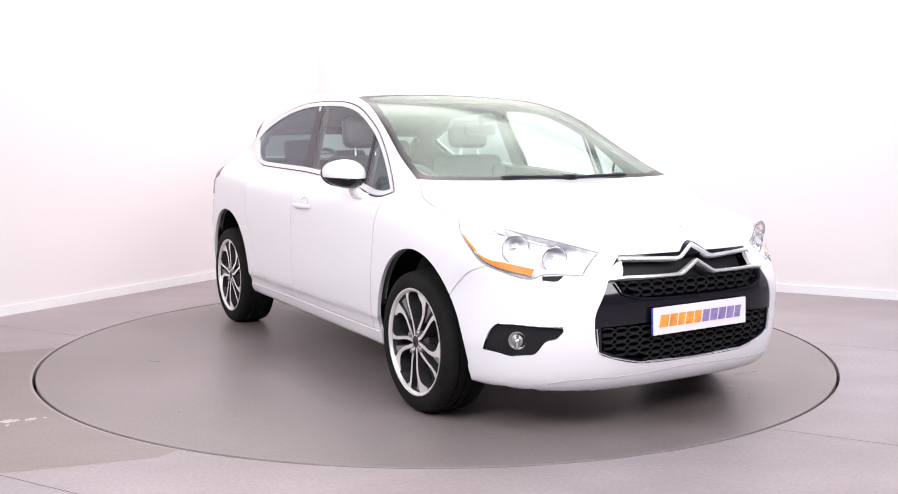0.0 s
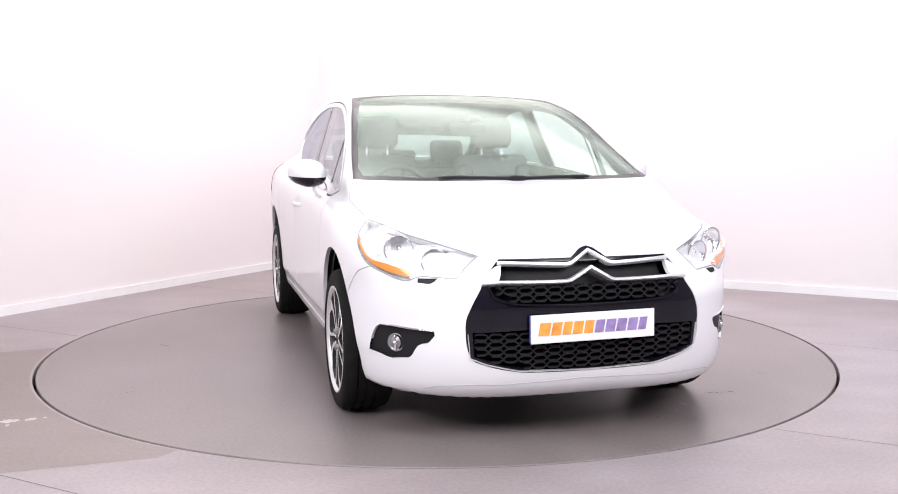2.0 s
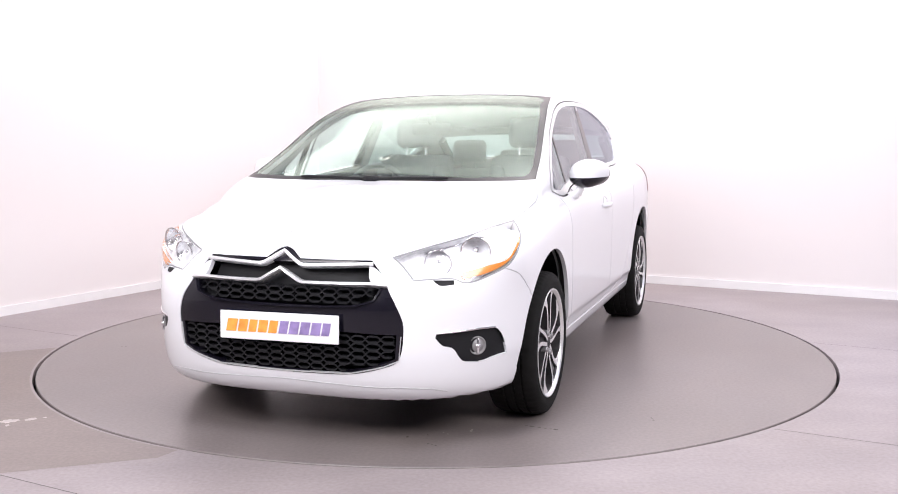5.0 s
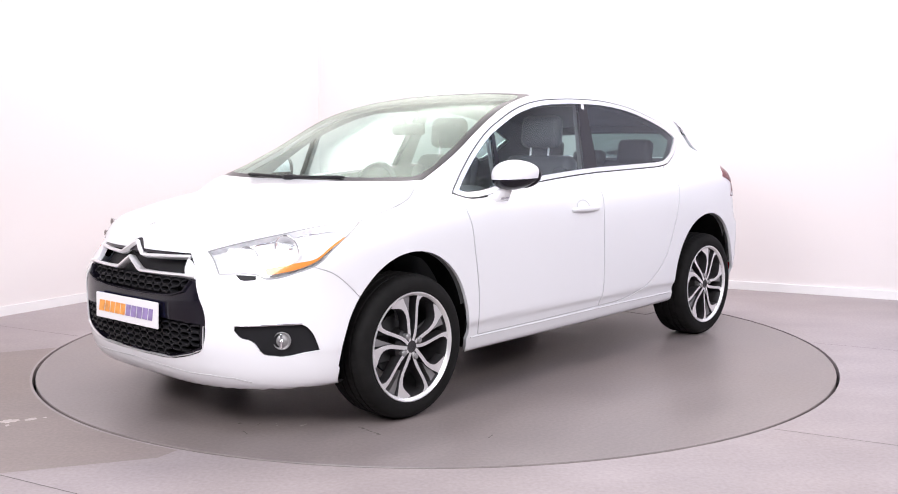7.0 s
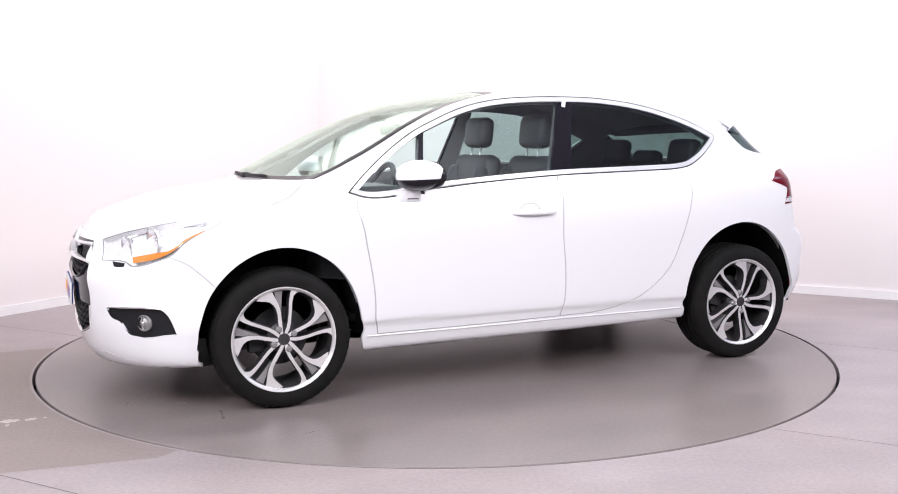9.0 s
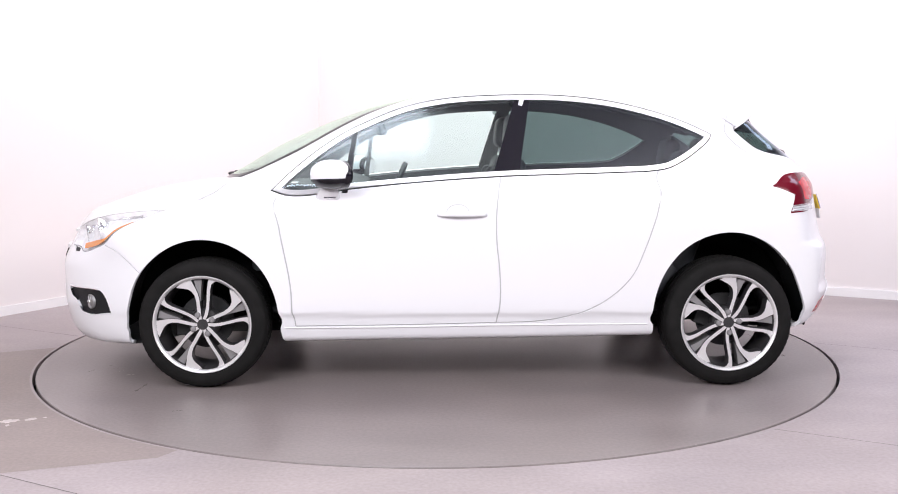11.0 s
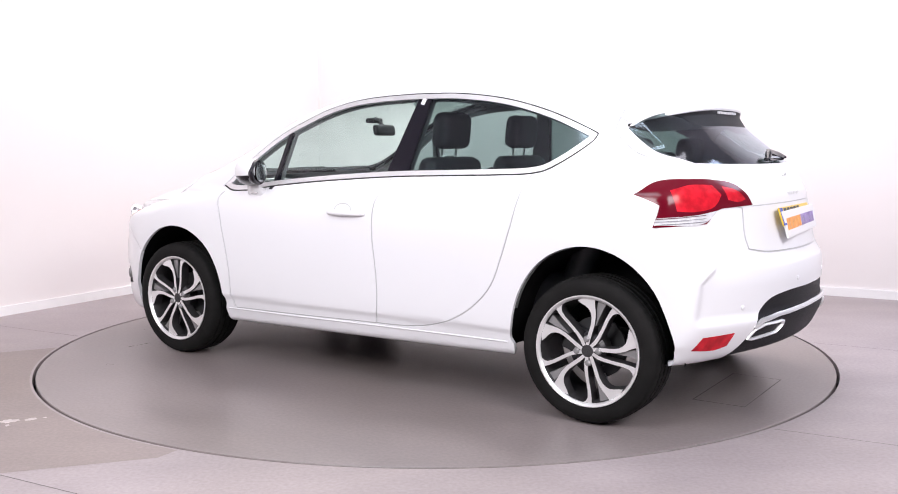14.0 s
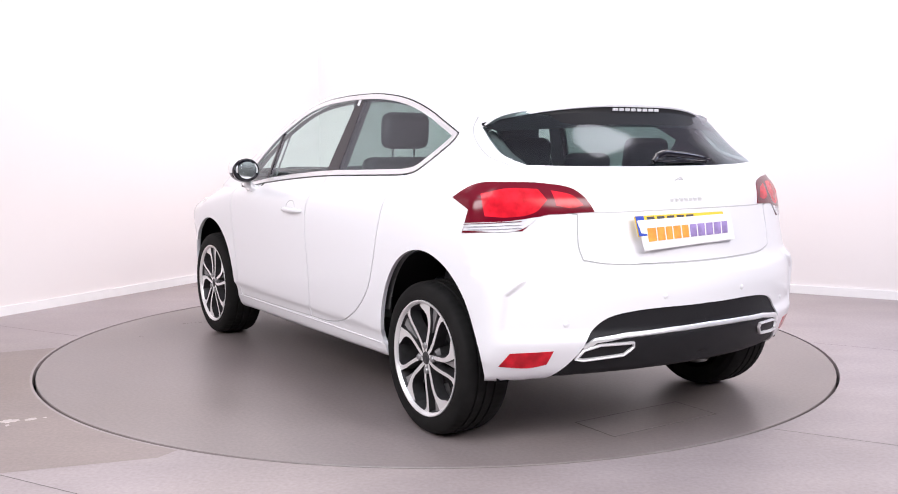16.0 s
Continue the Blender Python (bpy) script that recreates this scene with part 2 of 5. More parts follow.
# ---- the car's form ----
def spline(xs, ys):
    """A smooth curve through given knots that does not overshoot."""
    xs, ys = np.array(xs, float), np.array(ys, float)
    if xs[0] > xs[-1]:
        xs, ys = xs[::-1], ys[::-1]
    h, d = np.diff(xs), np.diff(ys) / np.diff(xs)
    m = np.zeros(len(xs))
    m[0], m[-1] = d[0], d[-1]
    for i in range(1, len(xs) - 1):
        if d[i - 1] * d[i] > 0:
            w1, w2 = 2 * h[i] + h[i - 1], h[i] + 2 * h[i - 1]
            m[i] = (w1 + w2) / (w1 / d[i - 1] + w2 / d[i])

    def f(x):
        x = np.clip(x, xs[0], xs[-1])
        i = np.clip(np.searchsorted(xs, x) - 1, 0, len(h) - 1)
        t = (x - xs[i]) / h[i]
        return ((1 + 2 * t) * (1 - t) ** 2 * ys[i] + t * (1 - t) ** 2 * h[i] * m[i]
                + t * t * (3 - 2 * t) * ys[i + 1] + t * t * (t - 1) * h[i] * m[i + 1])
    return f


def smax(a, b, k):
    h = np.clip(0.5 + 0.5 * (a - b) / k, 0, 1)
    return b + (a - b) * h + k * h * (1 - h)


roof_line = spline([2.3, 2.16, 2.1, 2.03, 1.92, 1.66, 1.4, 1.31, 1.22, 0.99, 0.6, 0.4, 0.04, -0.22, -0.57, -1.0, -1.3, -1.6, -1.9, -2.3],
                   [0.60, 0.74, 0.80, 0.845, 0.888, 0.962, 1.0, 1.012, 1.062, 1.203, 1.366, 1.424, 1.482, 1.511, 1.520, 1.491, 1.442, 1.368, 1.27, 1.1])
crown = spline([2.2, 1.9, 1.5, 1.25, 1.0, 0.86, 0.5, 0.0, -0.3, -0.8, -1.2, -1.6, -2.2],
               [0.07, 0.09, 0.10, 0.05, 0.10, 0.105, 0.06, 0.030, 0.032, 0.058, 0.095, 0.11, 0.1])
plan = spline([2.3, 2.0, 1.85, 1.7, 1.5, 1.3, 0.9, 0.0, -0.9, -1.3, -1.6, -1.8, -2.0, -2.2],
              [0.62, 0.78, 0.84, 0.875, 0.893, 0.90, 0.897, 0.90, 0.905, 0.912, 0.90, 0.875, 0.82, 0.74])
flank = spline([0.15, 0.22, 0.28, 0.335, 0.362, 0.43, 0.52, 0.65, 0.80, 0.9, 1.2],
               [0.90, 0.935, 0.955, 0.968, 0.981, 0.986, 0.990, 0.995, 1.0, 0.995, 0.96])
shoulder = spline([2.2, 1.8, 1.54, 1.2, 0.9, 0.5, 0.0, -0.8, -1.2, -1.5, -1.8, -2.1],
                  [0.68, 0.755, 0.815, 0.875, 0.905, 0.915, 0.925, 0.945, 0.985, 1.005, 0.99, 0.97])
nose = spline([0.1, 0.20, 0.24, 0.30, 0.40, 0.55, 0.66, 0.74, 0.80, 0.9, 1.2],
              [1.98, 2.095, 2.125, 2.145, 2.160, 2.163, 2.155, 2.135, 2.105, 2.04, 1.8])
tail = spline([0.15, 0.25, 0.35, 0.45, 0.60, 0.67, 0.715, 0.76, 0.90, 0.97, 1.02, 1.10, 1.27, 1.36, 1.6],
              [-1.86, -1.93, -2.0, -2.035, -2.04, -2.03, -1.985, -1.972, -1.945, -1.93, -1.90, -1.83, -1.63, -1.54, -1.3])
keel = spline([2.3, 2.1, 1.7, 0.9, -0.9, -1.7, -1.85, -2.2], [0.182, 0.182, 0.192, 0.205, 0.232, 0.275, 0.29, 0.31])
CENTRE = np.array([0.0, 0.0, 0.70])
SPAN = np.array([2.1, 0.9, 0.75])


def ease(t):
    t = np.clip(t, 0, 1)
    return t * t * (3 - 2 * t)


def form(p):
    """Negative inside the car's skin, positive outside."""
    x, y, z = p[..., 0], np.abs(p[..., 1]), p[..., 2]
    top = z - (roof_line(x) - crown(x) * (y / 0.7) ** 2.3)
    over = z - shoulder(x)
    low = plan(x) * flank(z) - 1.5 * (np.sqrt(over * over + 0.0012) + over) * 0.5
    cabin = 0.8 - 0.35 * (z - 0.96) - 0.25 * np.clip(-x - 1.1, 0, 1) ** 1.3 - 2.0 * np.clip(0.93 - z, 0, 1)
    side = y - smax(low, cabin, 0.035)
    high = ease((z - 0.56) / 0.20)
    front = x - (nose(z) - high * 0.42 * (y / 0.9) ** 2.1 - (1 - high) * 0.35 * (y / 0.8) ** 4)
    # the rear bumper's face lies a little behind its raised corners
    corner_y = 0.862 - 0.10 * np.clip(z - 0.50, 0, 1) - 1.1 * np.clip(z - 0.62, 0, 1)
    sunk = 0.018 * ease((corner_y - y) / 0.045) * ease((0.715 - z) / 0.04) * ease((z - 0.44) / 0.05)
    rear = (tail(z) + 0.30 * (y / 0.9) ** 2.2) + sunk - x
    base = keel(x) - z
    f = smax(top, side, 0.036)
    f = smax(f, front, 0.06)
    f = smax(f, rear, 0.05)
    return smax(f, base, 0.03)


def skin_along(origin, way, far):
    """Where rays from inside leave the skin (bisection)."""
    lo, hi = np.zeros(len(origin)), np.full(len(origin), far)
    for _ in range(40):
        mid = (lo + hi) / 2
        inside = form(origin + way * mid[:, None]) < 0
        lo, hi = np.where(inside, mid, lo), np.where(inside, hi, mid)
    return origin + way * ((lo + hi) / 2)[:, None]


def skin_normal(p):
    g = np.stack([(form(p + e) - form(p - e)) for e in np.eye(3) * 0.004], -1)
    return g / np.linalg.norm(g, axis=-1, keepdims=True)


def to_disc(p):
    q = (np.asarray(p, float) - CENTRE) / SPAN
    q = q / np.linalg.norm(q, axis=-1, keepdims=True)
    r = np.arccos(np.clip(q[..., 1], -1, 1)) / (math.pi / 2)
    h = np.maximum(np.hypot(q[..., 0], q[..., 2]), 1e-9)
    return np.stack([r * q[..., 0] / h, r * q[..., 2] / h], -1)


def from_disc(d):
    r = np.hypot(d[..., 0], d[..., 1])
    a = r * math.pi / 2
    h = np.maximum(r, 1e-9)
    way = np.stack([np.sin(a) * d[..., 0] / h, np.cos(a), np.sin(a) * d[..., 1] / h], -1) * SPAN
    way = way / np.linalg.norm(way, axis=-1, keepdims=True)
    return skin_along(np.broadcast_to(CENTRE, way.shape), way, 3.2)


def dense(pts, step=0.012, closed=True):
    pts = [np.array(p, float) for p in pts]
    out = []
    for a, b in zip(pts, pts[1:] + (pts[:1] if closed else [])):
        n = max(1, int(np.linalg.norm(b - a) / step))
        out += [a + (b - a) * i / n for i in range(n)]
    return np.array(out if closed else out + [pts[-1]])


def rounded(pts, times=2, closed=True):
    """Corner cutting of a polygon, so that it runs as a curve."""
    pts = [np.array(p, float) for p in pts]
    for _ in range(times):
        out = [] if closed else [pts[0]]
        for a, b in zip(pts, pts[1:] + (pts[:1] if closed else [])):
            out += [a * 0.75 + b * 0.25, a * 0.25 + b * 0.75]
        pts = out if closed else out + [pts[-1]]
    return pts


def on_side(pts):
    """Points (x, z) of the side view, laid on the skin."""
    q = np.array([(x, 0.0, z) for x, z in pts])
    return skin_along(q, np.tile([0.0, 1.0, 0.0], (len(q), 1)), 1.2)


def on_front(pts):
    q = np.array([(0.0, y, z) for y, z in pts])
    return skin_along(q, np.tile([1.0, 0.0, 0.0], (len(q), 1)), 2.6)


def on_rear(pts):
    q = np.array([(0.0, y, z) for y, z in pts])
    return skin_along(q, np.tile([-1.0, 0.0, 0.0], (len(q), 1)), 2.6)


def on_top(pts):
    q = np.array([(x, y, 0.5) for x, y in pts])
    return skin_along(q, np.tile([0.0, 0.0, 1.0], (len(q), 1)), 1.3)


def on_skin(pts):
    return from_disc(to_disc(np.array(pts, float)))
# ---- the car's skin, cut into panels ----
from mathutils.geometry import delaunay_2d_cdt


def flow(pts, closed=True, sharp=42):
    """A smooth line through all the points, with the sharp corners kept."""
    p = [np.array(q, float) for q in pts]
    n = len(p)
    tang = []
    for i in range(n):
        a, b = p[i] - p[i - 1], p[(i + 1) % n] - p[i]
        la, lb = np.linalg.norm(a), np.linalg.norm(b)
        turn = math.degrees(math.acos(np.clip(a @ b / max(la * lb, 1e-12), -1, 1)))
        tang.append(None if turn > sharp or (not closed and i in (0, n - 1)) else (a / la + b / lb) / 2)
    out = []
    for i in range(n if closed else n - 1):
        j = (i + 1) % n
        d = p[j] - p[i]
        ln = np.linalg.norm(d)
        ta, tb = (d / ln if tang[k] is None else tang[k] for k in (i, j))
        steps = max(1, int(ln / 0.012))
        for k in range(steps):
            t = k / steps
            out.append((2 * t ** 3 - 3 * t * t + 1) * p[i] + (t ** 3 - 2 * t * t + t) * ta * ln + (3 * t * t - 2 * t ** 3) * p[j] + (t ** 3 - t * t) * tb * ln)
    return out if closed else out + [p[-1]]


def at_side(pts):
    return dense(on_side(flow([(x, z) for x, z in pts])), 0.012)


def at_skin(pts):
    return on_skin(flow(pts))


def inset(poly, d):
    """Move a polygon of the plane inwards by d."""
    p = np.array(poly, float)
    area = 0.5 * np.sum(p[:, 0] * np.roll(p[:, 1], -1) - np.roll(p[:, 0], -1) * p[:, 1])
    a, b = p - np.roll(p, 1, 0), np.roll(p, -1, 0) - p
    a, b = a / np.linalg.norm(a, axis=1)[:, None], b / np.linalg.norm(b, axis=1)[:, None]
    na, nb = np.stack([-a[:, 1], a[:, 0]], 1), np.stack([-b[:, 1], b[:, 0]], 1)
    s = (na + nb) / np.maximum(1 + np.sum(na * nb, 1), 0.35)[:, None]
    return p + s * d * (1 if area > 0 else -1)


def strip(pts, width):
    """A thin band on the skin along a line of 3D points."""
    p = on_skin(flow(pts, False))
    t = np.gradient(p, axis=0)
    s = np.cross(skin_normal(p), t)
    s = s / np.linalg.norm(s, axis=1)[:, None] * width / 2
    return on_skin(np.concatenate([p + s, (p - s)[::-1]]))


def side3(pts):
    return [tuple(p) for p in on_side(pts)]


WINDOW = [(0.972, 0.962), (0.865, 1.063), (0.735, 1.168), (0.60, 1.256), (0.47, 1.317), (0.355, 1.364), (0.24, 1.398), (0.10, 1.423),
          (-0.10, 1.438), (-0.29, 1.442), (-0.50, 1.437), (-0.77, 1.403), (-1.03, 1.333), (-1.21, 1.259), (-1.252, 1.238), (-1.242, 1.214),
          (-1.165, 1.148), (-1.09, 1.10), (-1.02, 1.067), (-0.93, 1.052), (-0.80, 1.046), (-0.44, 1.035), (-0.20, 1.027), (0.24, 0.998), (0.55, 0.969), (0.88, 0.936)]
WINDOW = [tuple(q) for q in flow(WINDOW)]
SEAL = inset(WINDOW, 0.006)
PANE = inset(WINDOW, 0.029)
PILLAR = [(-0.139, 1.046), (-0.140, 1.052), (-0.252, 1.420), (-0.256, 1.434), (-0.330, 1.434), (-0.328, 1.42), (-0.268, 1.056), (-0.266, 1.052)]
DIVIDER = [(0.588, 1.05 - 0.10), (0.548, 1.23), (0.541, 1.268), (0.563, 1.262), (0.572, 1.23), (0.618, 0.95)]
ARCH_F = rounded(side3([(1.684, 0.26), (1.675, 0.368), (1.63, 0.518), (1.50, 0.66), (1.341, 0.722), (1.17, 0.70), (1.02, 0.59), (0.94, 0.405), (0.921, 0.25)]), 2, False)
ARCH_F = [tuple(np.array((1.306, p[1], 0.33)) + (np.array(p) - np.array((1.306, p[1], 0.33))) * (1.0 if p[2] < 0.28 else 1.032)) for p in ARCH_F]
ARCH_F += [(0.915, 0.82, 0.15), (0.93, 0.60, 0.12), (1.68, 0.60, 0.12), (1.69, 0.80, 0.15)]
ARCH_R = rounded(side3([(-0.932, 0.27), (-0.93, 0.38), (-0.985, 0.56), (-1.11, 0.70), (-1.285, 0.755), (-1.455, 0.715), (-1.59, 0.60), (-1.657, 0.45), (-1.674, 0.30)]), 2, False)
ARCH_R = [tuple(np.array((-1.306, p[1], 0.33)) + (np.array(p) - np.array((-1.306, p[1], 0.33))) * (1.0 if p[2] < 0.30 else 1.032)) for p in ARCH_R]
ARCH_R += [(-1.68, 0.84, 0.2), (-1.68, 0.60, 0.12), (-0.95, 0.60, 0.12), (-0.935, 0.82, 0.15)]
HEADLAMP = [(1.505, 0.768, 0.867), (1.67, 0.722, 0.852), (1.845, 0.657, 0.823), (1.958, 0.548, 0.790), (2.038, 0.432, 0.753), (2.037, 0.464, 0.727),
            (2.050, 0.523, 0.668), (2.013, 0.583, 0.671), (1.960, 0.655, 0.669), (1.938, 0.689, 0.653), (1.837, 0.780, 0.682), (1.787, 0.822, 0.708), (1.70, 0.835, 0.765), (1.605, 0.82, 0.822)]
AMBER_EDGE = [(1.640, 0.826, 0.813), (1.70, 0.829, 0.783), (1.785, 0.815, 0.731), (1.85, 0.762, 0.714), (1.934, 0.674, 0.691), (1.932, 0.690, 0.666), (1.838, 0.776, 0.692), (1.778, 0.817, 0.722), (1.70, 0.831, 0.771), (1.628, 0.828, 0.808)]
LAMP_SLOT = [(2.010, 0.585, 0.668), (1.960, 0.655, 0.665), (1.955, 0.655, 0.648), (1.99, 0.605, 0.648)]
FOG = [(1.778, 0.818, 0.350), (1.790, 0.812, 0.395), (1.806, 0.802, 0.436), (1.830, 0.789, 0.461), (1.862, 0.768, 0.469), (2.040, 0.610, 0.464), (2.044, 0.607, 0.448), (2.024, 0.629, 0.416), (1.997, 0.659, 0.404),
       (1.960, 0.690, 0.348), (1.928, 0.716, 0.340), (1.883, 0.748, 0.335), (1.83, 0.785, 0.345)]
TAIL = [(-1.50, 0.879, 0.982), (-1.575, 0.828, 1.033), (-1.673, 0.756, 1.044), (-1.75, 0.632, 1.040), (-1.812, 0.528, 1.017), (-1.85, 0.487, 0.97), (-1.865, 0.468, 0.930),
        (-1.825, 0.587, 0.925), (-1.790, 0.664, 0.917), (-1.765, 0.735, 0.862), (-1.59, 0.894, 0.850), (-1.60, 0.888, 0.89), (-1.615, 0.882, 0.94), (-1.565, 0.884, 0.962)]
TAIL_WHITE = [(-1.595, 0.893, 0.858), (-1.602, 0.890, 0.888), (-1.731, 0.769, 0.899), (-1.785, 0.668, 0.915), (-1.762, 0.738, 0.868)]
TAIL_CORE = [(-1.615, 0.83, 0.995), (-1.68, 0.75, 1.018), (-1.735, 0.65, 1.015), (-1.77, 0.63, 0.975), (-1.765, 0.68, 0.93), (-1.72, 0.775, 0.912), (-1.66, 0.84, 0.915), (-1.645, 0.84, 0.95)]
TAIL_GATE_CORE = [(-1.775, 0.61, 1.012), (-1.815, 0.535, 0.99), (-1.84, 0.505, 0.955), (-1.83, 0.55, 0.945), (-1.80, 0.605, 0.955)]
REFLECTOR = [(-1.745, 0.832, 0.347), (-1.785, 0.808, 0.402), (-1.868, 0.664, 0.410), (-1.842, 0.676, 0.354), (-1.80, 0.732, 0.341)]
REAR_GLASS = [(-1.50, 0.0, 1.33), (-1.45, 0.40, 1.315), (-1.385, 0.60, 1.275), (-1.372, 0.648, 1.257), (-1.42, 0.652, 1.215), (-1.492, 0.655, 1.165), (-1.60, 0.665, 1.122), (-1.665, 0.645, 1.106), (-1.75, 0.47, 1.102), (-1.82, 0.2, 1.10), (-1.83, 0.0, 1.10)]
BLACK_NOSE = [(2.10, 0.0, 0.790), (2.103, 0.025, 0.783), (2.122, 0.075, 0.747), (2.073, 0.358, 0.743), (2.092, 0.427, 0.662), (2.10, 0.435, 0.642), (2.116, 0.473, 0.58), (2.108, 0.499, 0.512), (2.105, 0.500, 0.461),
              (2.105, 0.490, 0.39), (2.113, 0.473, 0.354), (2.122, 0.43, 0.335), (2.137, 0.300, 0.304), (2.141, 0.143, 0.296), (2.144, 0.0, 0.295)]
UPPER_MESH = [(2.15, 0.0, 0.735), (2.12, 0.075, 0.735), (2.085, 0.356, 0.732), (2.108, 0.408, 0.648), (2.136, 0.386, 0.599), (2.15, 0.317, 0.579), (2.162, 0.139, 0.569), (2.165, 0.0, 0.567)]
LOWER_MESH = [(2.165, 0.0, 0.472), (2.155, 0.265, 0.472), (2.117, 0.476, 0.464), (2.113, 0.468, 0.368), (2.125, 0.41, 0.345), (2.137, 0.286, 0.312), (2.144, 0.0, 0.304)]
END_CAP = [(2.085, 0.352, 0.722), (2.085, 0.372, 0.716), (2.092, 0.425, 0.670), (2.099, 0.435, 0.650), (2.113, 0.378, 0.654), (2.109, 0.362, 0.675)]
DIFFUSER = [(-1.805, 0.65, 0.289), (-1.87, 0.61, 0.34), (-1.908, 0.575, 0.395), (-1.938, 0.538, 0.471), (-1.963, 0.478, 0.524), (-1.993, 0.383, 0.547), (-2.037, 0.0, 0.556), (-1.95, 0.0, 0.25), (-1.80, 0.0, 0.16), (-1.75, 0.60, 0.17)]
SCREEN = [(1.29, 0.0, 1.02), (1.265, 0.25, 1.015), (1.225, 0.48, 1.013), (1.15, 0.70, 1.016), (1.10, 0.748, 1.02), (0.864, 0.708, 1.12), (0.572, 0.650, 1.27), (0.35, 0.605, 1.36), (0.10, 0.57, 1.435), (0.075, 0.50, 1.443), (0.06, 0.25, 1.455), (0.055, 0.0, 1.46)]
SCREEN_CLEAR = [(1.255, 0.0, 1.04), (1.235, 0.25, 1.033), (1.195, 0.48, 1.03), (1.10, 0.68, 1.03), (1.05, 0.70, 1.05), (0.864, 0.672, 1.13), (0.572, 0.614, 1.28), (0.35, 0.565, 1.37), (0.19, 0.545, 1.415), (0.12, 0.49, 1.438), (0.078, 0.25, 1.453), (0.073, 0.0, 1.458)]
BONNET = [(2.10, 0.0, 0.790), (2.122, 0.075, 0.747), (2.073, 0.358, 0.743), (2.038, 0.432, 0.753), (1.958, 0.548, 0.790), (1.845, 0.657, 0.823), (1.67, 0.722, 0.852), (1.505, 0.768, 0.867),
          (1.41, 0.778, 0.89), (1.25, 0.80, 0.948), (1.155, 0.762, 1.012), (1.235, 0.48, 1.01), (1.28, 0.25, 1.01), (1.305, 0.0, 1.01)]
FRONT_DOOR = side3([(0.935, 0.93), (0.928, 0.823), (0.907, 0.714), (0.867, 0.468), (0.849, 0.29)]) + side3([(0.35, 0.295), (-0.146, 0.305)]) + side3([(-0.165, 0.42), (-0.163, 0.55), (-0.145, 0.75), (-0.15, 0.9), (-0.175, 1.025)])
REAR_DOOR = side3([(-0.146, 0.305), (-0.165, 0.42), (-0.163, 0.55), (-0.145, 0.75), (-0.15, 0.9), (-0.175, 1.025)][::-1]) + side3([(-0.354, 0.312), (-0.48, 0.332), (-0.603, 0.371), (-0.72, 0.44), (-0.821, 0.545), (-0.88, 0.68), (-0.927, 0.821), (-0.955, 0.95), (-0.965, 1.055)])
BUMPER_SEAM = [(1.80, 0.81, 0.70), (1.74, 0.853, 0.672), (1.67, 0.868, 0.62), (1.60, 0.876, 0.555)]
FRONT_BUMPER = [(2.10, 0.0, 0.80), (2.073, 0.358, 0.752), (2.037, 0.439, 0.755), (1.945, 0.67, 0.66), *BUMPER_SEAM, (1.68, 0.88, 0.3), (1.68, 0.80, 0.14), (1.68, 0.5, 0.1), (1.6, 0.0, 0.1)]
TAILGATE = [(-1.36, 0.0, 1.40), (-1.30, 0.60, 1.32), (-1.34, 0.668, 1.26), (-1.48, 0.690, 1.15), (-1.70, 0.70, 1.09), (-1.735, 0.655, 1.045), (-1.83, 0.57, 0.93), (-1.85, 0.535, 0.92), (-1.864, 0.543, 0.80), (-1.878, 0.531, 0.747), (-1.916, 0.442, 0.731), (-1.955, 0.22, 0.724), (-1.97, 0.0, 0.722)]
REAR_BUMPER = [(-1.97, 0.0, 0.722), (-1.955, 0.22, 0.724), (-1.916, 0.442, 0.731), (-1.86, 0.58, 0.735), (-1.77, 0.80, 0.76), (-1.66, 0.89, 0.76), (-1.62, 0.90, 0.62), (-1.69, 0.89, 0.3), (-1.68, 0.8, 0.1), (-1.6, 0.0, 0.1)]

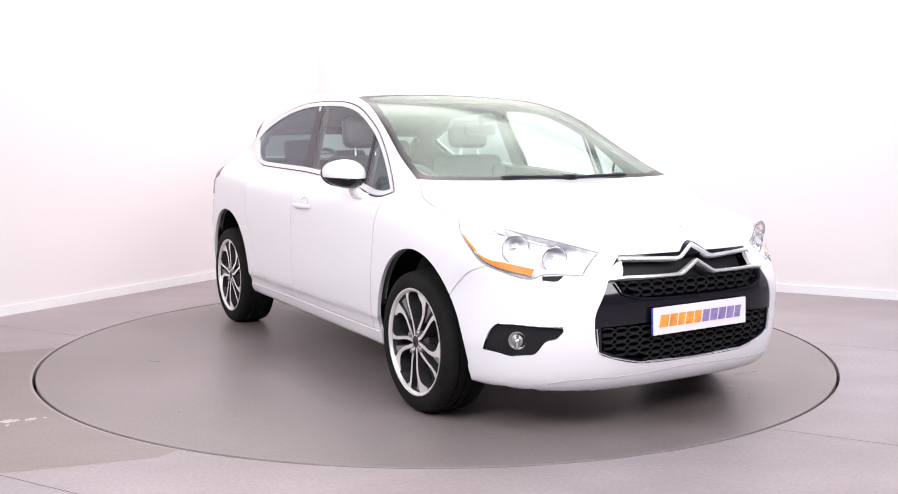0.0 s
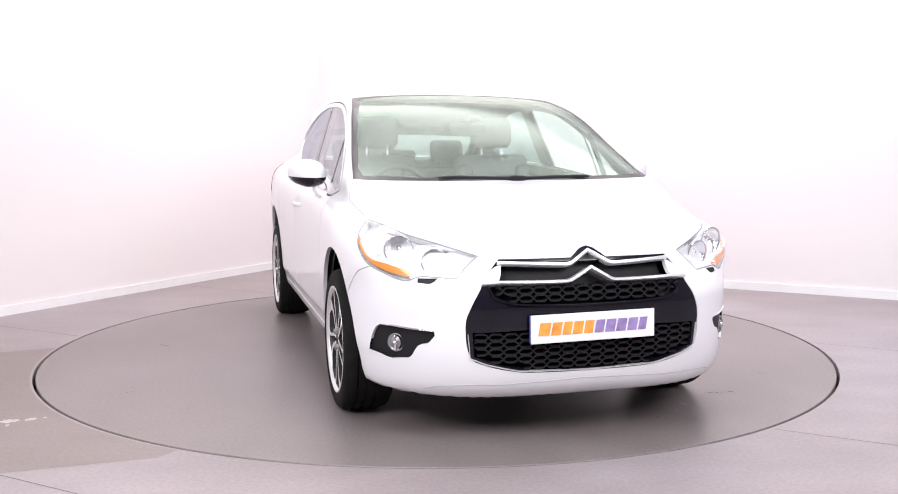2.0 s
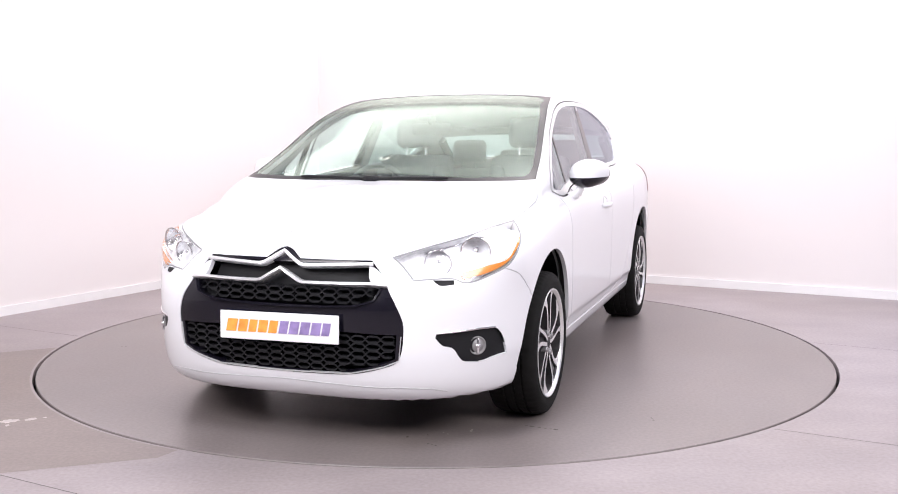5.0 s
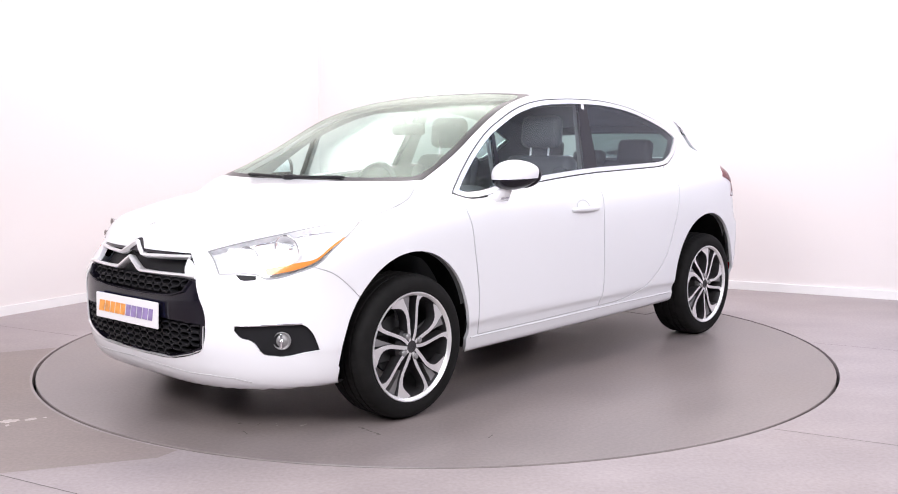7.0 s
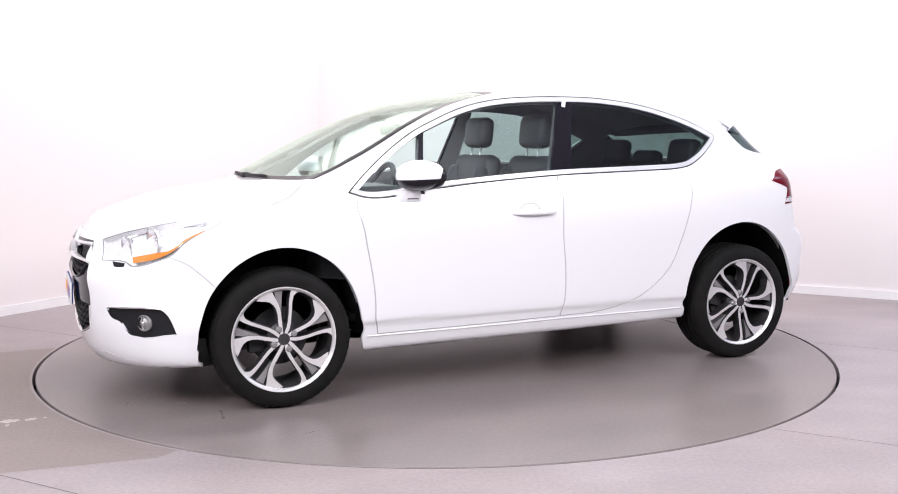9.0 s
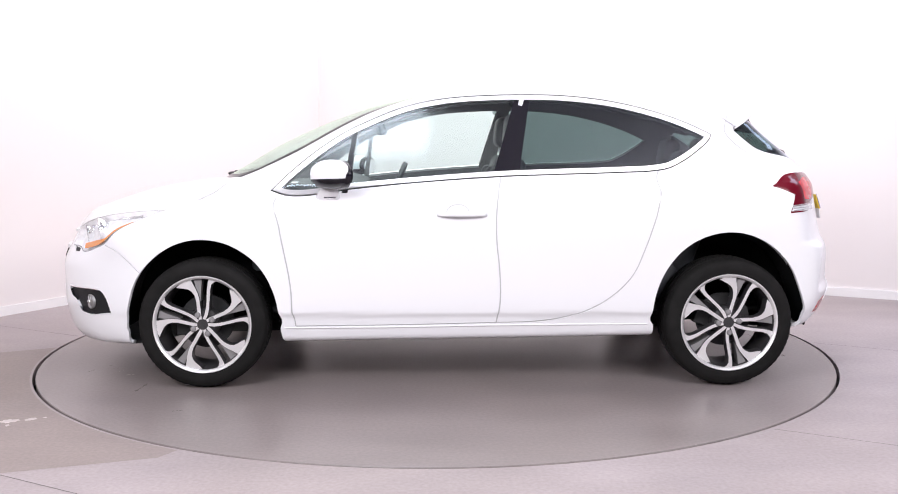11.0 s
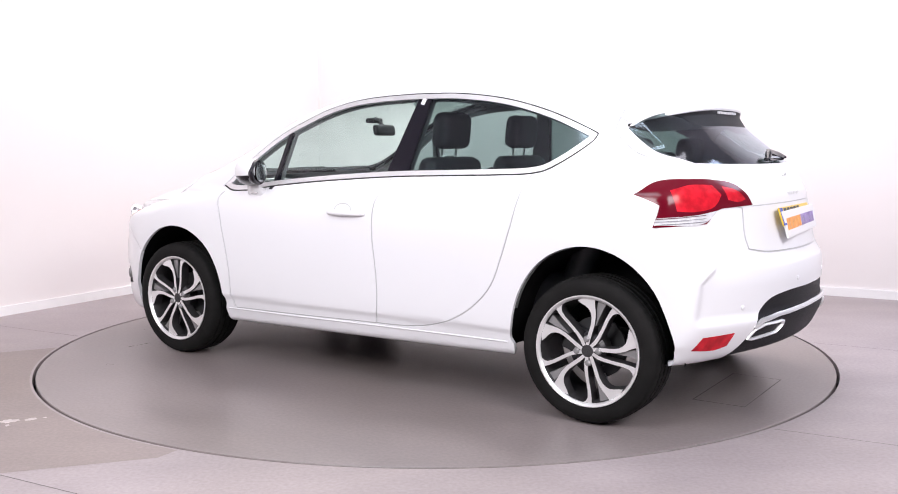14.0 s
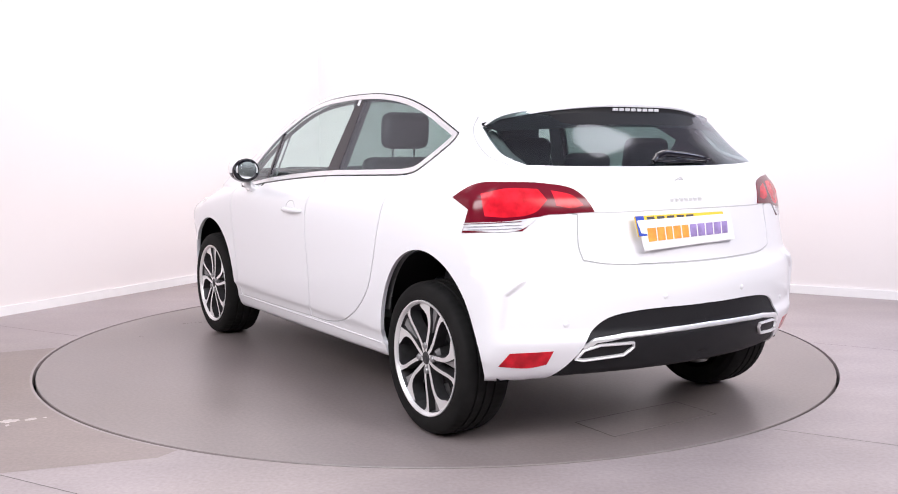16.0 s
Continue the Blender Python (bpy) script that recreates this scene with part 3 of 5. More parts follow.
GAP_W = 0.0065
REGIONS = [
    ("arch", at_skin(ARCH_F)), ("arch", at_skin(ARCH_R)),
    ("lamp_edge", strip(HEADLAMP + HEADLAMP[:1], 0.006)), ("amber", at_skin(AMBER_EDGE)), ("lens", at_skin(HEADLAMP)), ("slot", at_skin(LAMP_SLOT)), ("fog", at_skin(FOG)),
    ("tail_white", at_skin(TAIL_WHITE)), ("tail_core", at_skin(TAIL_CORE)), ("tail_core", at_skin(TAIL_GATE_CORE)), ("tail", at_skin(TAIL)), ("reflector", at_skin(REFLECTOR)),
    ("pillar", dense(on_side(dense(PILLAR)), 0.012)), ("divider", dense(on_side(dense(DIVIDER)), 0.012)),
    ("pane", at_side(PANE)), ("chrome", at_side(SEAL)), ("seal", at_side(WINDOW)),
    ("screen", at_skin(SCREEN_CLEAR)), ("frit", at_skin(SCREEN)),
    ("rear_glass", at_skin(REAR_GLASS)),
    ("end_cap", at_skin(END_CAP)), ("upper_mesh", at_skin(UPPER_MESH)), ("lower_mesh", at_skin(LOWER_MESH)), ("black_nose", at_skin(BLACK_NOSE)),
    ("diffuser", at_skin(DIFFUSER)),
    ("gap", strip(FRONT_DOOR[:5], GAP_W)), ("gap", strip(FRONT_DOOR[4:7], GAP_W)), ("gap", strip(REAR_DOOR[:6], GAP_W)), ("gap", strip(REAR_DOOR[5:], GAP_W)),
    ("gap", strip(BUMPER_SEAM, 0.0035)), ("gap", strip(BONNET[7:11], GAP_W)), ("gap", strip(BONNET[4:8], 0.007)), ("gap", strip(TAILGATE[6:], 0.007)), ("gap", strip(TAILGATE[:6], 0.004)),
    ("bonnet", at_skin(BONNET)), ("front_door", at_skin(FRONT_DOOR)), ("rear_door", at_skin(REAR_DOOR)), ("tailgate", at_skin(TAILGATE)),
    ("front_bumper", at_skin(FRONT_BUMPER)), ("rear_bumper", at_skin(REAR_BUMPER)),
]


def inside(poly, q):
    """Which points lie in a polygon of the plane."""
    lo, hi = poly.min(0), poly.max(0)
    out = np.zeros(len(q), bool)
    near = np.where(((q >= lo) & (q <= hi)).all(1))[0]
    p = q[near]
    x1, y1 = poly[:, 0][:, None], poly[:, 1][:, None]
    x2, y2 = np.roll(poly[:, 0], -1)[:, None], np.roll(poly[:, 1], -1)[:, None]
    cross = ((y1 > p[:, 1]) != (y2 > p[:, 1])) & (p[:, 0] < (x2 - x1) * (p[:, 1] - y1) / np.where(y2 == y1, 1e-12, y2 - y1) + x1)
    out[near] = cross.sum(0) % 2 == 1
    return out


def cut_skin():
    """Points, normals, triangles and the panel of each triangle, for the car's left half."""
    outlines = [to_disc(r[1]) for r in REGIONS]
    rim = [(math.cos(2 * math.pi * i / 300), math.sin(2 * math.pi * i / 300)) for i in range(300)]
    step = 0.0165
    rows = []
    for j in range(-62, 63):
        for i in range(-62, 63):
            x, y = (i + 0.5 * (j % 2)) * step, j * step * 0.87
            if x * x + y * y < 0.985 ** 2:
                rows.append((x, y))
    fine = [(y, z) for y in np.arange(0.52, 0.90, 0.011) for z in np.arange(0.43, 0.74, 0.011)]
    grid = np.concatenate([np.array(rows), to_disc(on_rear(fine))])
    marks = np.concatenate(outlines)
    keep = np.ones(len(grid), bool)
    for k in range(0, len(marks), 400):
        d = grid[:, None, :] - marks[None, k:k + 400, :]
        keep &= (d * d).sum(2).min(1) > 0.0062 ** 2
    points = [Vector(p) for p in grid[keep]]
    edges = []
    for loop in [np.array(rim)] + outlines:
        n0 = len(points)
        clean = loop / np.maximum(1, np.hypot(loop[:, 0], loop[:, 1]))[:, None]
        points += [Vector(p) for p in clean]
        edges += [(n0 + i, n0 + (i + 1) % len(loop)) for i in range(len(loop))]
    verts, _, faces, *_ = delaunay_2d_cdt(points, edges, [], 0, 1e-5)
    flat = np.array([(v.x, v.y) for v in verts])
    tris = np.array([f for f in faces if len(f) == 3])
    mid = flat[tris].mean(1)
    kind = np.full(len(tris), "shell", dtype=object)
    free = np.ones(len(tris), bool)
    for (name, _), loop in zip(REGIONS, outlines):
        hit = inside(loop, mid) & free
        kind[hit] = name
        free &= ~hit
    in_pane = inside(outlines[[r[0] for r in REGIONS].index("pane")], mid)
    kind[np.isin(kind, ["divider"]) & ~in_pane] = "chrome"
    in_trim = inside(outlines[[r[0] for r in REGIONS].index("chrome")], mid)
    kind[(kind == "pillar") & ~in_pane] = "chrome"
    kind[(kind == "chrome") & ~in_trim] = "seal"
    p = from_disc(flat)
    p[np.hypot(flat[:, 0], flat[:, 1]) > 0.9995, 1] = 0.0
    n = skin_normal(p)
    a, b, c = p[tris[:, 0]], p[tris[:, 1]], p[tris[:, 2]]
    flip = np.sum(np.cross(b - a, c - a) * n[tris[:, 0]], 1) < 0
    tris[flip] = tris[flip][:, ::-1]
    under = (n[tris].mean(1)[:, 2] < -0.95) & np.isin(kind, ["shell", "front_bumper", "rear_bumper"]) & ((p[tris].mean(1)[:, 0] > -1.66) | (p[tris].mean(1)[:, 1] < 0.5))
    kind[under] = "underbody"
    return p, n, tris, kind


SKIN_P, SKIN_N, SKIN_T, SKIN_K = cut_skin()


def panel(name, pick, mat, parent, depth=0.0, rim=0.0, side=0, label=""):
    """One panel of the skin. side 1: left, -1: right, 0: both halves in one mesh. depth: set back. rim: its edges turn inwards to that depth."""
    keep = np.isin(SKIN_K, [pick] if isinstance(pick, str) else list(pick)) if not callable(pick) else pick()
    tris = SKIN_T[keep]
    verts, normals, faces = [], [], []
    for s in ((1, -1) if side == 0 else (side,)):
        used, idx = np.unique(tris, return_inverse=True)
        idx = idx.reshape(-1, 3)
        flip = np.array([1, s, 1])
        p, n = SKIN_P[used], SKIN_N[used]
        base = len(verts)
        verts += list((p - n * depth) * flip)
        normals += list(n * flip)
        faces += [tuple(base + i for i in (t if s > 0 else t[::-1])) for t in idx]
        if rim:
            count = {}
            for t in idx:
                for u, v in ((t[0], t[1]), (t[1], t[2]), (t[2], t[0])):
                    count[(u, v)] = 1
            ring, extra = {}, {}
            border = [(u, v) for (u, v) in count if (v, u) not in count and not (p[u, 1] < 1e-6 and p[v, 1] < 1e-6)]
            for u, v in border:
                for w in (u, v):
                    if w not in ring:
                        ring[w] = len(verts)
                        verts.append((p[w] - n[w] * depth) * flip)
                        normals.append(None)
                        extra[w] = len(verts)
                        verts.append((p[w] - n[w] * rim) * flip)
                        normals.append(None)
                q = (ring[v], ring[u], extra[u], extra[v])
                faces.append(q if s > 0 else q[::-1])
    me = bpy.data.meshes.new(name)
    me.from_pydata([tuple(v) for v in verts], [], faces)
    me.materials.append(mat)
    me.shade_smooth()
    me.update()
    me.normals_split_custom_set_from_vertices([tuple(n) if n is not None else tuple(me.vertices[i].normal) for i, n in enumerate(normals)])
    ob = new(name, me)
    ob.parent = parent
    return tagged(ob, label)
# ---- the car ----
car = new("car")
tagged(car, "white five-door hatchback with chrome window trim, on the turntable", "car")
panel("body_shell", "shell", PAINT, car, rim=0.018, label="glossy white painted body shell")
panel("bonnet", "bonnet", PAINT, car, rim=0.004)
panel("front_bumper", ("front_bumper", "end_cap"), PAINT, car, rim=0.018)
panel("rear_bumper", "rear_bumper", PAINT, car, rim=0.018)
tailgate = panel("tailgate", "tailgate", PAINT, car, rim=0.018)
panel("underbody", "underbody", STEEL, car)
panel("panel_seam", "gap", GAP_SHADE, car, depth=0.004, label="narrow grey gap between panels")
panel("windscreen", "screen", CLEAR, car, depth=0.003, label="clear laminated windscreen").visible_shadow = False
panel("windscreen_border", "frit", FRIT, car, depth=0.002, rim=0.02, label="black printed windscreen border")
panel("rear_window", "rear_glass", DARK_GLASS, car, depth=0.004, label="dark tinted rear window").visible_shadow = False
panel("grille_surround", ("black_nose",), GLOSS_BLACK, car, depth=0.004, rim=0.05, label="dark gloss grille surround")
panel("upper_grille", "upper_mesh", PLASTIC, car, depth=0.05)
panel("lower_grille", "lower_mesh", PLASTIC, car, depth=0.05)
panel("rear_diffuser", "diffuser", PLASTIC, car, depth=0.006, rim=0.03, label="black plastic rear diffuser")
for s in (1, -1):
    panel("front_door", "front_door", PAINT, car, rim=0.02, side=s)
    panel("rear_door", "rear_door", PAINT, car, rim=0.02, side=s)
    x_mid = SKIN_P[SKIN_T].mean(1)[:, 0]
    panel("quarter_glass", lambda: (SKIN_K == "pane") & (x_mid > 0.565), SIDE_GLASS, car, 0.004, side=s).visible_shadow = False
    panel("front_side_window", lambda: (SKIN_K == "pane") & (x_mid <= 0.565) & (x_mid > -0.23), SIDE_GLASS, car, 0.004, side=s).visible_shadow = False
    panel("rear_side_window", lambda: (SKIN_K == "pane") & (x_mid <= -0.23), DARK_GLASS, car, 0.004, side=s, label="dark tinted rear side window").visible_shadow = False
    panel("pillar_cover", "pillar", GLOSS_BLACK, car, 0.003, rim=0.02, side=s, label="gloss black door pillar")
    panel("window_divider", "divider", GLOSS_BLACK, car, 0.002, rim=0.02, side=s)
    panel("window_chrome", "chrome", CHROME, car, -0.003, rim=0.012, side=s, label="bright chrome window surround")
    panel("window_seal", "seal", PLASTIC, car, 0.003, side=s)
    lamp = panel("headlamp", ("lens",), LAMP_INNER, car, 0.034, rim=0.0015, side=s, label="clear headlamp with silver reflectors")
    panel("lens", "lens", LENS, lamp, 0.0, side=s).visible_shadow = False
    panel("lamp_seal", "lamp_edge", LAMP_SEAL, lamp, 0.001, side=s)
    panel("indicator_strip", "amber", AMBER, lamp, 0.001, rim=0.02, side=s, label="amber indicator strip")
    panel("washer_slot", "slot", PLASTIC, car, 0.004, side=s)
    panel("fog_lamp_panel", "fog", PLASTIC, car, 0.012, rim=0.001, side=s, label="black fog lamp surround")
    tl = panel("tail_lamp", "tail", RED_DARK, car, -0.003, rim=0.02, side=s, label="dark red tail lamp")
    panel("brake_lens", "tail_core", RED, tl, -0.003, side=s, label="bright red brake lens")
    panel("reversing_lens", "tail_white", LAMP_WHITE, tl, -0.003, side=s, label="clear reversing lens")
    panel("rear_reflector", "reflector", RED, car, -0.001, rim=0.02, side=s, label="red bumper reflector")

# lining inside the cabin
mid = SKIN_P[SKIN_T].mean(1)
panel("cabin_lining", lambda: np.isin(SKIN_K, ["shell", "front_door", "rear_door", "gap", "pillar", "chrome", "seal", "divider", "tailgate"]) & (mid[:, 0] < 1.25) & (mid[:, 0] > -1.95) & (mid[:, 2] > 0.45), LINING, car, 0.045, label="grey cabin lining")

WHEEL_Z = 0.305
AXLES = ((1.306, 0.775), (-1.306, 0.785))
for x, _ in AXLES:
    for s in (1, -1):
        bm = bmesh.new()
        n = 40
        r = 0.40
        rows = []
        for y in (0.56, 0.60, 0.72, 0.80, 0.862):
            out = r * (1.03 if y > 0.79 else 1.0)
            arc = [math.pi * (i / n * 1.10 - 0.05) for i in range(n + 1)]
            rows.append([bm.verts.new((x + out * math.cos(t), s * (y - (0.045 if y > 0.79 else 0) * abs(math.cos(t)) ** 3), WHEEL_Z + 0.035 + out * math.sin(t))) for t in arc])
        for a, b in zip(rows, rows[1:]):
            for i in range(n):
                bm.faces.new((a[i], a[i + 1], b[i + 1], b[i]))
        bm.faces.new(rows[0])
        part("wheel_arch_liner", bm, LINER, car, smooth=True)


def spoke(bm, path, y0, y1, edge):
    """A flat bar in the wheel's plane along (radius, degrees, width); edge: the share of its width that slopes."""
    pts = [Vector((-r * math.cos(radians(a)), 0, r * math.sin(radians(a)))) for r, a, w in path]
    left, right = [], []
    for i, p in enumerate(pts):
        d = (pts[min(i + 1, len(pts) - 1)] - pts[max(0, i - 1)]).normalized()
        n = Vector((-d.z, 0, d.x)) * path[i][2] * 0.5
        left.append(p + n)
        right.append(p - n)
    rows = [[bm.verts.new(q + Vector((0, y, 0))) for q in side] for side, y in ((left, y0), ([a * (1 - edge) + b * edge for a, b in zip(left, right)], y1), ([a * edge + b * (1 - edge) for a, b in zip(left, right)], y1), (right, y0))]
    for a, b in zip(rows, rows[1:]):
        for i in range(len(pts) - 1):
            bm.faces.new((a[i], a[i + 1], b[i + 1], b[i]))
    for i in (0, -1):
        bm.faces.new([row[i] for row in rows])


WHEEL_MESHES = {}


def shared(name, key, fill, mat, parent, at=None, label="", smooth=True):
    """A part whose mesh is made once and shared."""
    if key not in WHEEL_MESHES:
        bm = bmesh.new()
        fill(bm)
        bmesh.ops.recalc_face_normals(bm, faces=bm.faces)
        me = bpy.data.meshes.new(key)
        bm.to_mesh(me)
        bm.free()
        for m in mat if isinstance(mat, tuple) else (mat,):
            me.materials.append(m)
        if isinstance(mat, tuple):
            for f in me.polygons:
                f.material_index = 0 if f.normal.y > 0.75 or (key == "wheel_barrel" and f.center.y > 0.100) else 1
        if smooth:
            me.shade_smooth()
            me.set_sharp_from_angle(angle=radians(35))
        WHEEL_MESHES[key] = me
    ob = new(name, WHEEL_MESHES[key])
    ob.parent = parent
    if at is not None:
        ob.matrix_local = at
    return tagged(ob, label)


def fill_tyre(bm):
    n = 240
    lathe(bm, [(0.236, 0.10), (0.246, 0.112), (0.268, 0.1165), (0.288, 0.115), (0.302, 0.109), (0.309, 0.104), (0.3145, 0.096), (0.3185, 0.082), (0.3205, 0.062), (0.314, 0.060), (0.314, 0.053), (0.3215, 0.051), (0.322, 0.022), (0.315, 0.020), (0.315, 0.012), (0.322, 0.010),
               (0.322, -0.020), (0.315, -0.022), (0.315, -0.03), (0.3215, -0.032), (0.3205, -0.075), (0.311, -0.100), (0.285, -0.114), (0.236, -0.10)], n)
    # grooves between the tread blocks, running over the shoulder
    for v in bm.verts:
        r = math.hypot(v.co.x, v.co.z)
        if r > 0.3135 and (abs(v.co.y) > 0.058 or 0.02 < v.co.y < 0.053) and round(math.atan2(v.co.z, v.co.x) * n / (2 * math.pi)) % 4 == 0:
            v.co.x, v.co.z = v.co.x * (r - 0.0022) / r, v.co.z * (r - 0.0022) / r


def fill_rim(bm):
    lathe(bm, [(0.240, 0.104), (0.2435, 0.110), (0.2425, 0.1135), (0.238, 0.1135), (0.2295, 0.1075), (0.2265, 0.1005), (0.222, 0.088), (0.219, 0.06), (0.212, -0.02), (0.215, -0.09)], 96)


def fill_brake(bm):
    lathe(bm, [(0.001, 0.0), (0.135, 0.0), (0.135, -0.02), (0.001, -0.02)], 48)
    box(bm, (0.05, -0.03, -0.06), (0.15, 0.03, 0.06), bevel=0.008)


def fill_hub(bm):
    lathe(bm, [(0.001, 0.101), (0.026, 0.101), (0.031, 0.096), (0.034, 0.088), (0.06, 0.086), (0.075, 0.07), (0.08, 0.02)], 40)


def fill_bolt(bm):
    lathe(bm, [(0.0005, 0.109), (0.010, 0.108), (0.0145, 0.102), (0.015, 0.07)], 14)


def fill_chevrons(bm):
    for k in (0, 1):
        z = 0.004 - k * 0.014
        spoke_pts = [(-0.018, z - 0.011), (0, z + 0.004), (0.018, z - 0.011)]
        for (xa, za), (xb, zb) in zip(spoke_pts, spoke_pts[1:]):
            vs = [bm.verts.new((xx * 0.8, yy, zz * 0.8)) for yy in (0.1005, 0.103) for xx, zz in ((xa, za), (xb, zb), (xb, zb + 0.007), (xa, za + 0.007))]
            for f in ((0, 1, 2, 3), (7, 6, 5, 4), (0, 4, 5, 1), (2, 6, 7, 3), (1, 5, 6, 2), (3, 7, 4, 0)):
                bm.faces.new([vs[i] for i in f])


def fill_broad(bm):
    """The spoke that flares into the rim on one side."""
    spoke(bm, [(0.026, 110, 0.017), (0.045, 104, 0.019), (0.08, 99, 0.020), (0.122, 96.5, 0.020), (0.150, 97.5, 0.022), (0.172, 99.5, 0.027), (0.192, 102.5, 0.038), (0.209, 105.5, 0.060), (0.222, 107.5, 0.088), (0.236, 109, 0.116)], 0.048, 0.100, 0.07)


def fill_slim(bm):
    """The straight spoke of a pair."""
    spoke(bm, [(0.026, 70, 0.017), (0.055, 66, 0.019), (0.085, 69, 0.018), (0.125, 73, 0.017), (0.175, 76, 0.018), (0.205, 76, 0.022), (0.224, 74.5, 0.034), (0.236, 73, 0.052)], 0.048, 0.100, 0.07)


def fill_pocket(bm):
    """Sloped facet between the two spokes of a pair."""
    spoke(bm, [(0.115, 94, 0.014), (0.16, 93, 0.026), (0.195, 92.5, 0.036), (0.236, 92, 0.056)], 0.02, 0.088, 0.10)


def build_wheel(x, y, side, turn):
    m = pose(x, side * y, WHEEL_Z, 0, 0, 0 if side > 0 else 180) @ Matrix.Rotation(radians(turn), 4, "Y")
    wheel = shared("wheel", "wheel_barrel", fill_rim, (ALLOY, ALLOY_DARK), car, m, "two-tone alloy wheel with twisted paired spokes")
    shared("tyre", "tyre", fill_tyre, RUBBER, wheel, None, "black low-profile tyre")
    shared("brake_disc", "brake_disc", fill_brake, STEEL, wheel)
    shared("hub", "hub", fill_hub, ALLOY_DARK, wheel)
    shared("hub_emblem", "hub_emblem", fill_chevrons, STEEL, wheel, None, "dark chevron emblem")
    for k in range(5):
        t = Matrix.Rotation(radians(72 * k), 4, "Y")
        shared("spoke", "broad_spoke", fill_broad, (ALLOY, ALLOY_DARK), wheel, t)
        shared("spoke", "slim_spoke", fill_slim, (ALLOY, ALLOY_DARK), wheel, t)
        shared("spoke_pocket", "spoke_pocket", fill_pocket, ALLOY_GREY, wheel, t, "grey facet beside the spoke")
    for k in range(4):
        a = radians(90 * k + 113)
        shared("wheel_bolt", "wheel_bolt", fill_bolt, ALLOY_GREY, wheel, Matrix.Translation((-0.052 * math.cos(a), 0, 0.052 * math.sin(a))))


for (x, y), turns in zip(AXLES, ((3, 36), (-18, 17))):
    for s, turn in zip((1, -1), turns):
        build_wheel(x, y, s, turn)


# ---- outer details of the car ----
def ribbon(name, pts, width, proud, thick, mat, parent, label="", side=0, closed=False, up=(0, 0, 1)):
    """A bar laid along the skin through 3D points of the left half; side 0 runs on through the mirrored half."""
    p = on_skin(dense(pts, 0.012, closed=closed))
    n = skin_normal(p)
    bm = bmesh.new()
    for s in ((side,) if side else ((0,) if not closed else (1, -1))):
        q, m = (p, n) if s >= 0 else (p * np.array([1, -1, 1]), n * np.array([1, -1, 1]))
        if s == 0:
            flip = np.array([1, -1, 1])
            q, m = np.concatenate([p, (p * flip)[::-1][1:]]), np.concatenate([n, (n * flip)[::-1][1:]])
        t = np.gradient(q, axis=0)
        if closed:
            t = np.roll(q, -1, 0) - np.roll(q, 1, 0)
        w = np.cross(m, t)
        w = w / np.linalg.norm(w, axis=1)[:, None] * width / 2
        rows = [[bm.verts.new(v) for v in r] for r in (q + w + m * (proud - thick), q + w * 0.9 + m * (proud - 0.15 * thick), q + w * 0.5 + m * proud, q - w * 0.5 + m * proud, q - w * 0.9 + m * (proud - 0.15 * thick), q - w + m * (proud - thick))]
        k = len(q)
        for a, b in zip(rows, rows[1:] + rows[:1]):
            for i in range(k if closed else k - 1):
                bm.faces.new((a[i], a[(i + 1) % k], b[(i + 1) % k], b[i]))
        if not closed:
            bm.faces.new([r[0] for r in rows])
            bm.faces.new([r[-1] for r in rows][::-1])
    bmesh.ops.recalc_face_normals(bm, faces=bm.faces)
    ob = part(name, bm, mat, parent, label, smooth=True)
    ob.data.set_sharp_from_angle(angle=radians(50))
    return ob


# front: chrome bars with chevrons, honeycomb mesh
ribbon("chrome_bar", [(2.083, 0.366, 0.728), (2.13, 0.098, 0.721), (2.134, 0.078, 0.725), (2.112, 0.0, 0.771)], 0.016, 0.012, 0.03, CHROME, car, "chrome grille bar rising to a chevron")
ribbon("chrome_bar", [(2.099, 0.432, 0.650), (2.12, 0.36, 0.655), (2.15, 0.10, 0.657), (2.151, 0.082, 0.662), (2.144, 0.0, 0.708)], 0.016, 0.014, 0.03, CHROME, car, "chrome grille bar rising to a chevron")
ribbon("grille_edge", [(2.115, 0.413, 0.638), (2.134, 0.391, 0.594), (2.15, 0.320, 0.574), (2.162, 0.14, 0.563), (2.165, 0.0, 0.561)], 0.008, 0.006, 0.02, GLOSS_BLACK, car)
ribbon("lower_chrome_edge", [(2.110, 0.492, 0.458), (2.109, 0.482, 0.362), (2.122, 0.423, 0.338), (2.137, 0.290, 0.307), (2.144, 0.0, 0.299)], 0.004, 0.003, 0.012, CHROME, car, "thin chrome edge under the grille")
# flush grey line: the shade of the lip's crease, put in as colour
ribbon("bumper_lip_shade", [(1.97, 0.63, 0.228), (2.019, 0.579, 0.246), (2.075, 0.486, 0.253), (2.11, 0.25, 0.260), (2.13, 0.0, 0.265)], 0.0045, 0.0012, 0.01, GAP_SHADE, car, "thin grey line painting the shade in the crease above the lip")


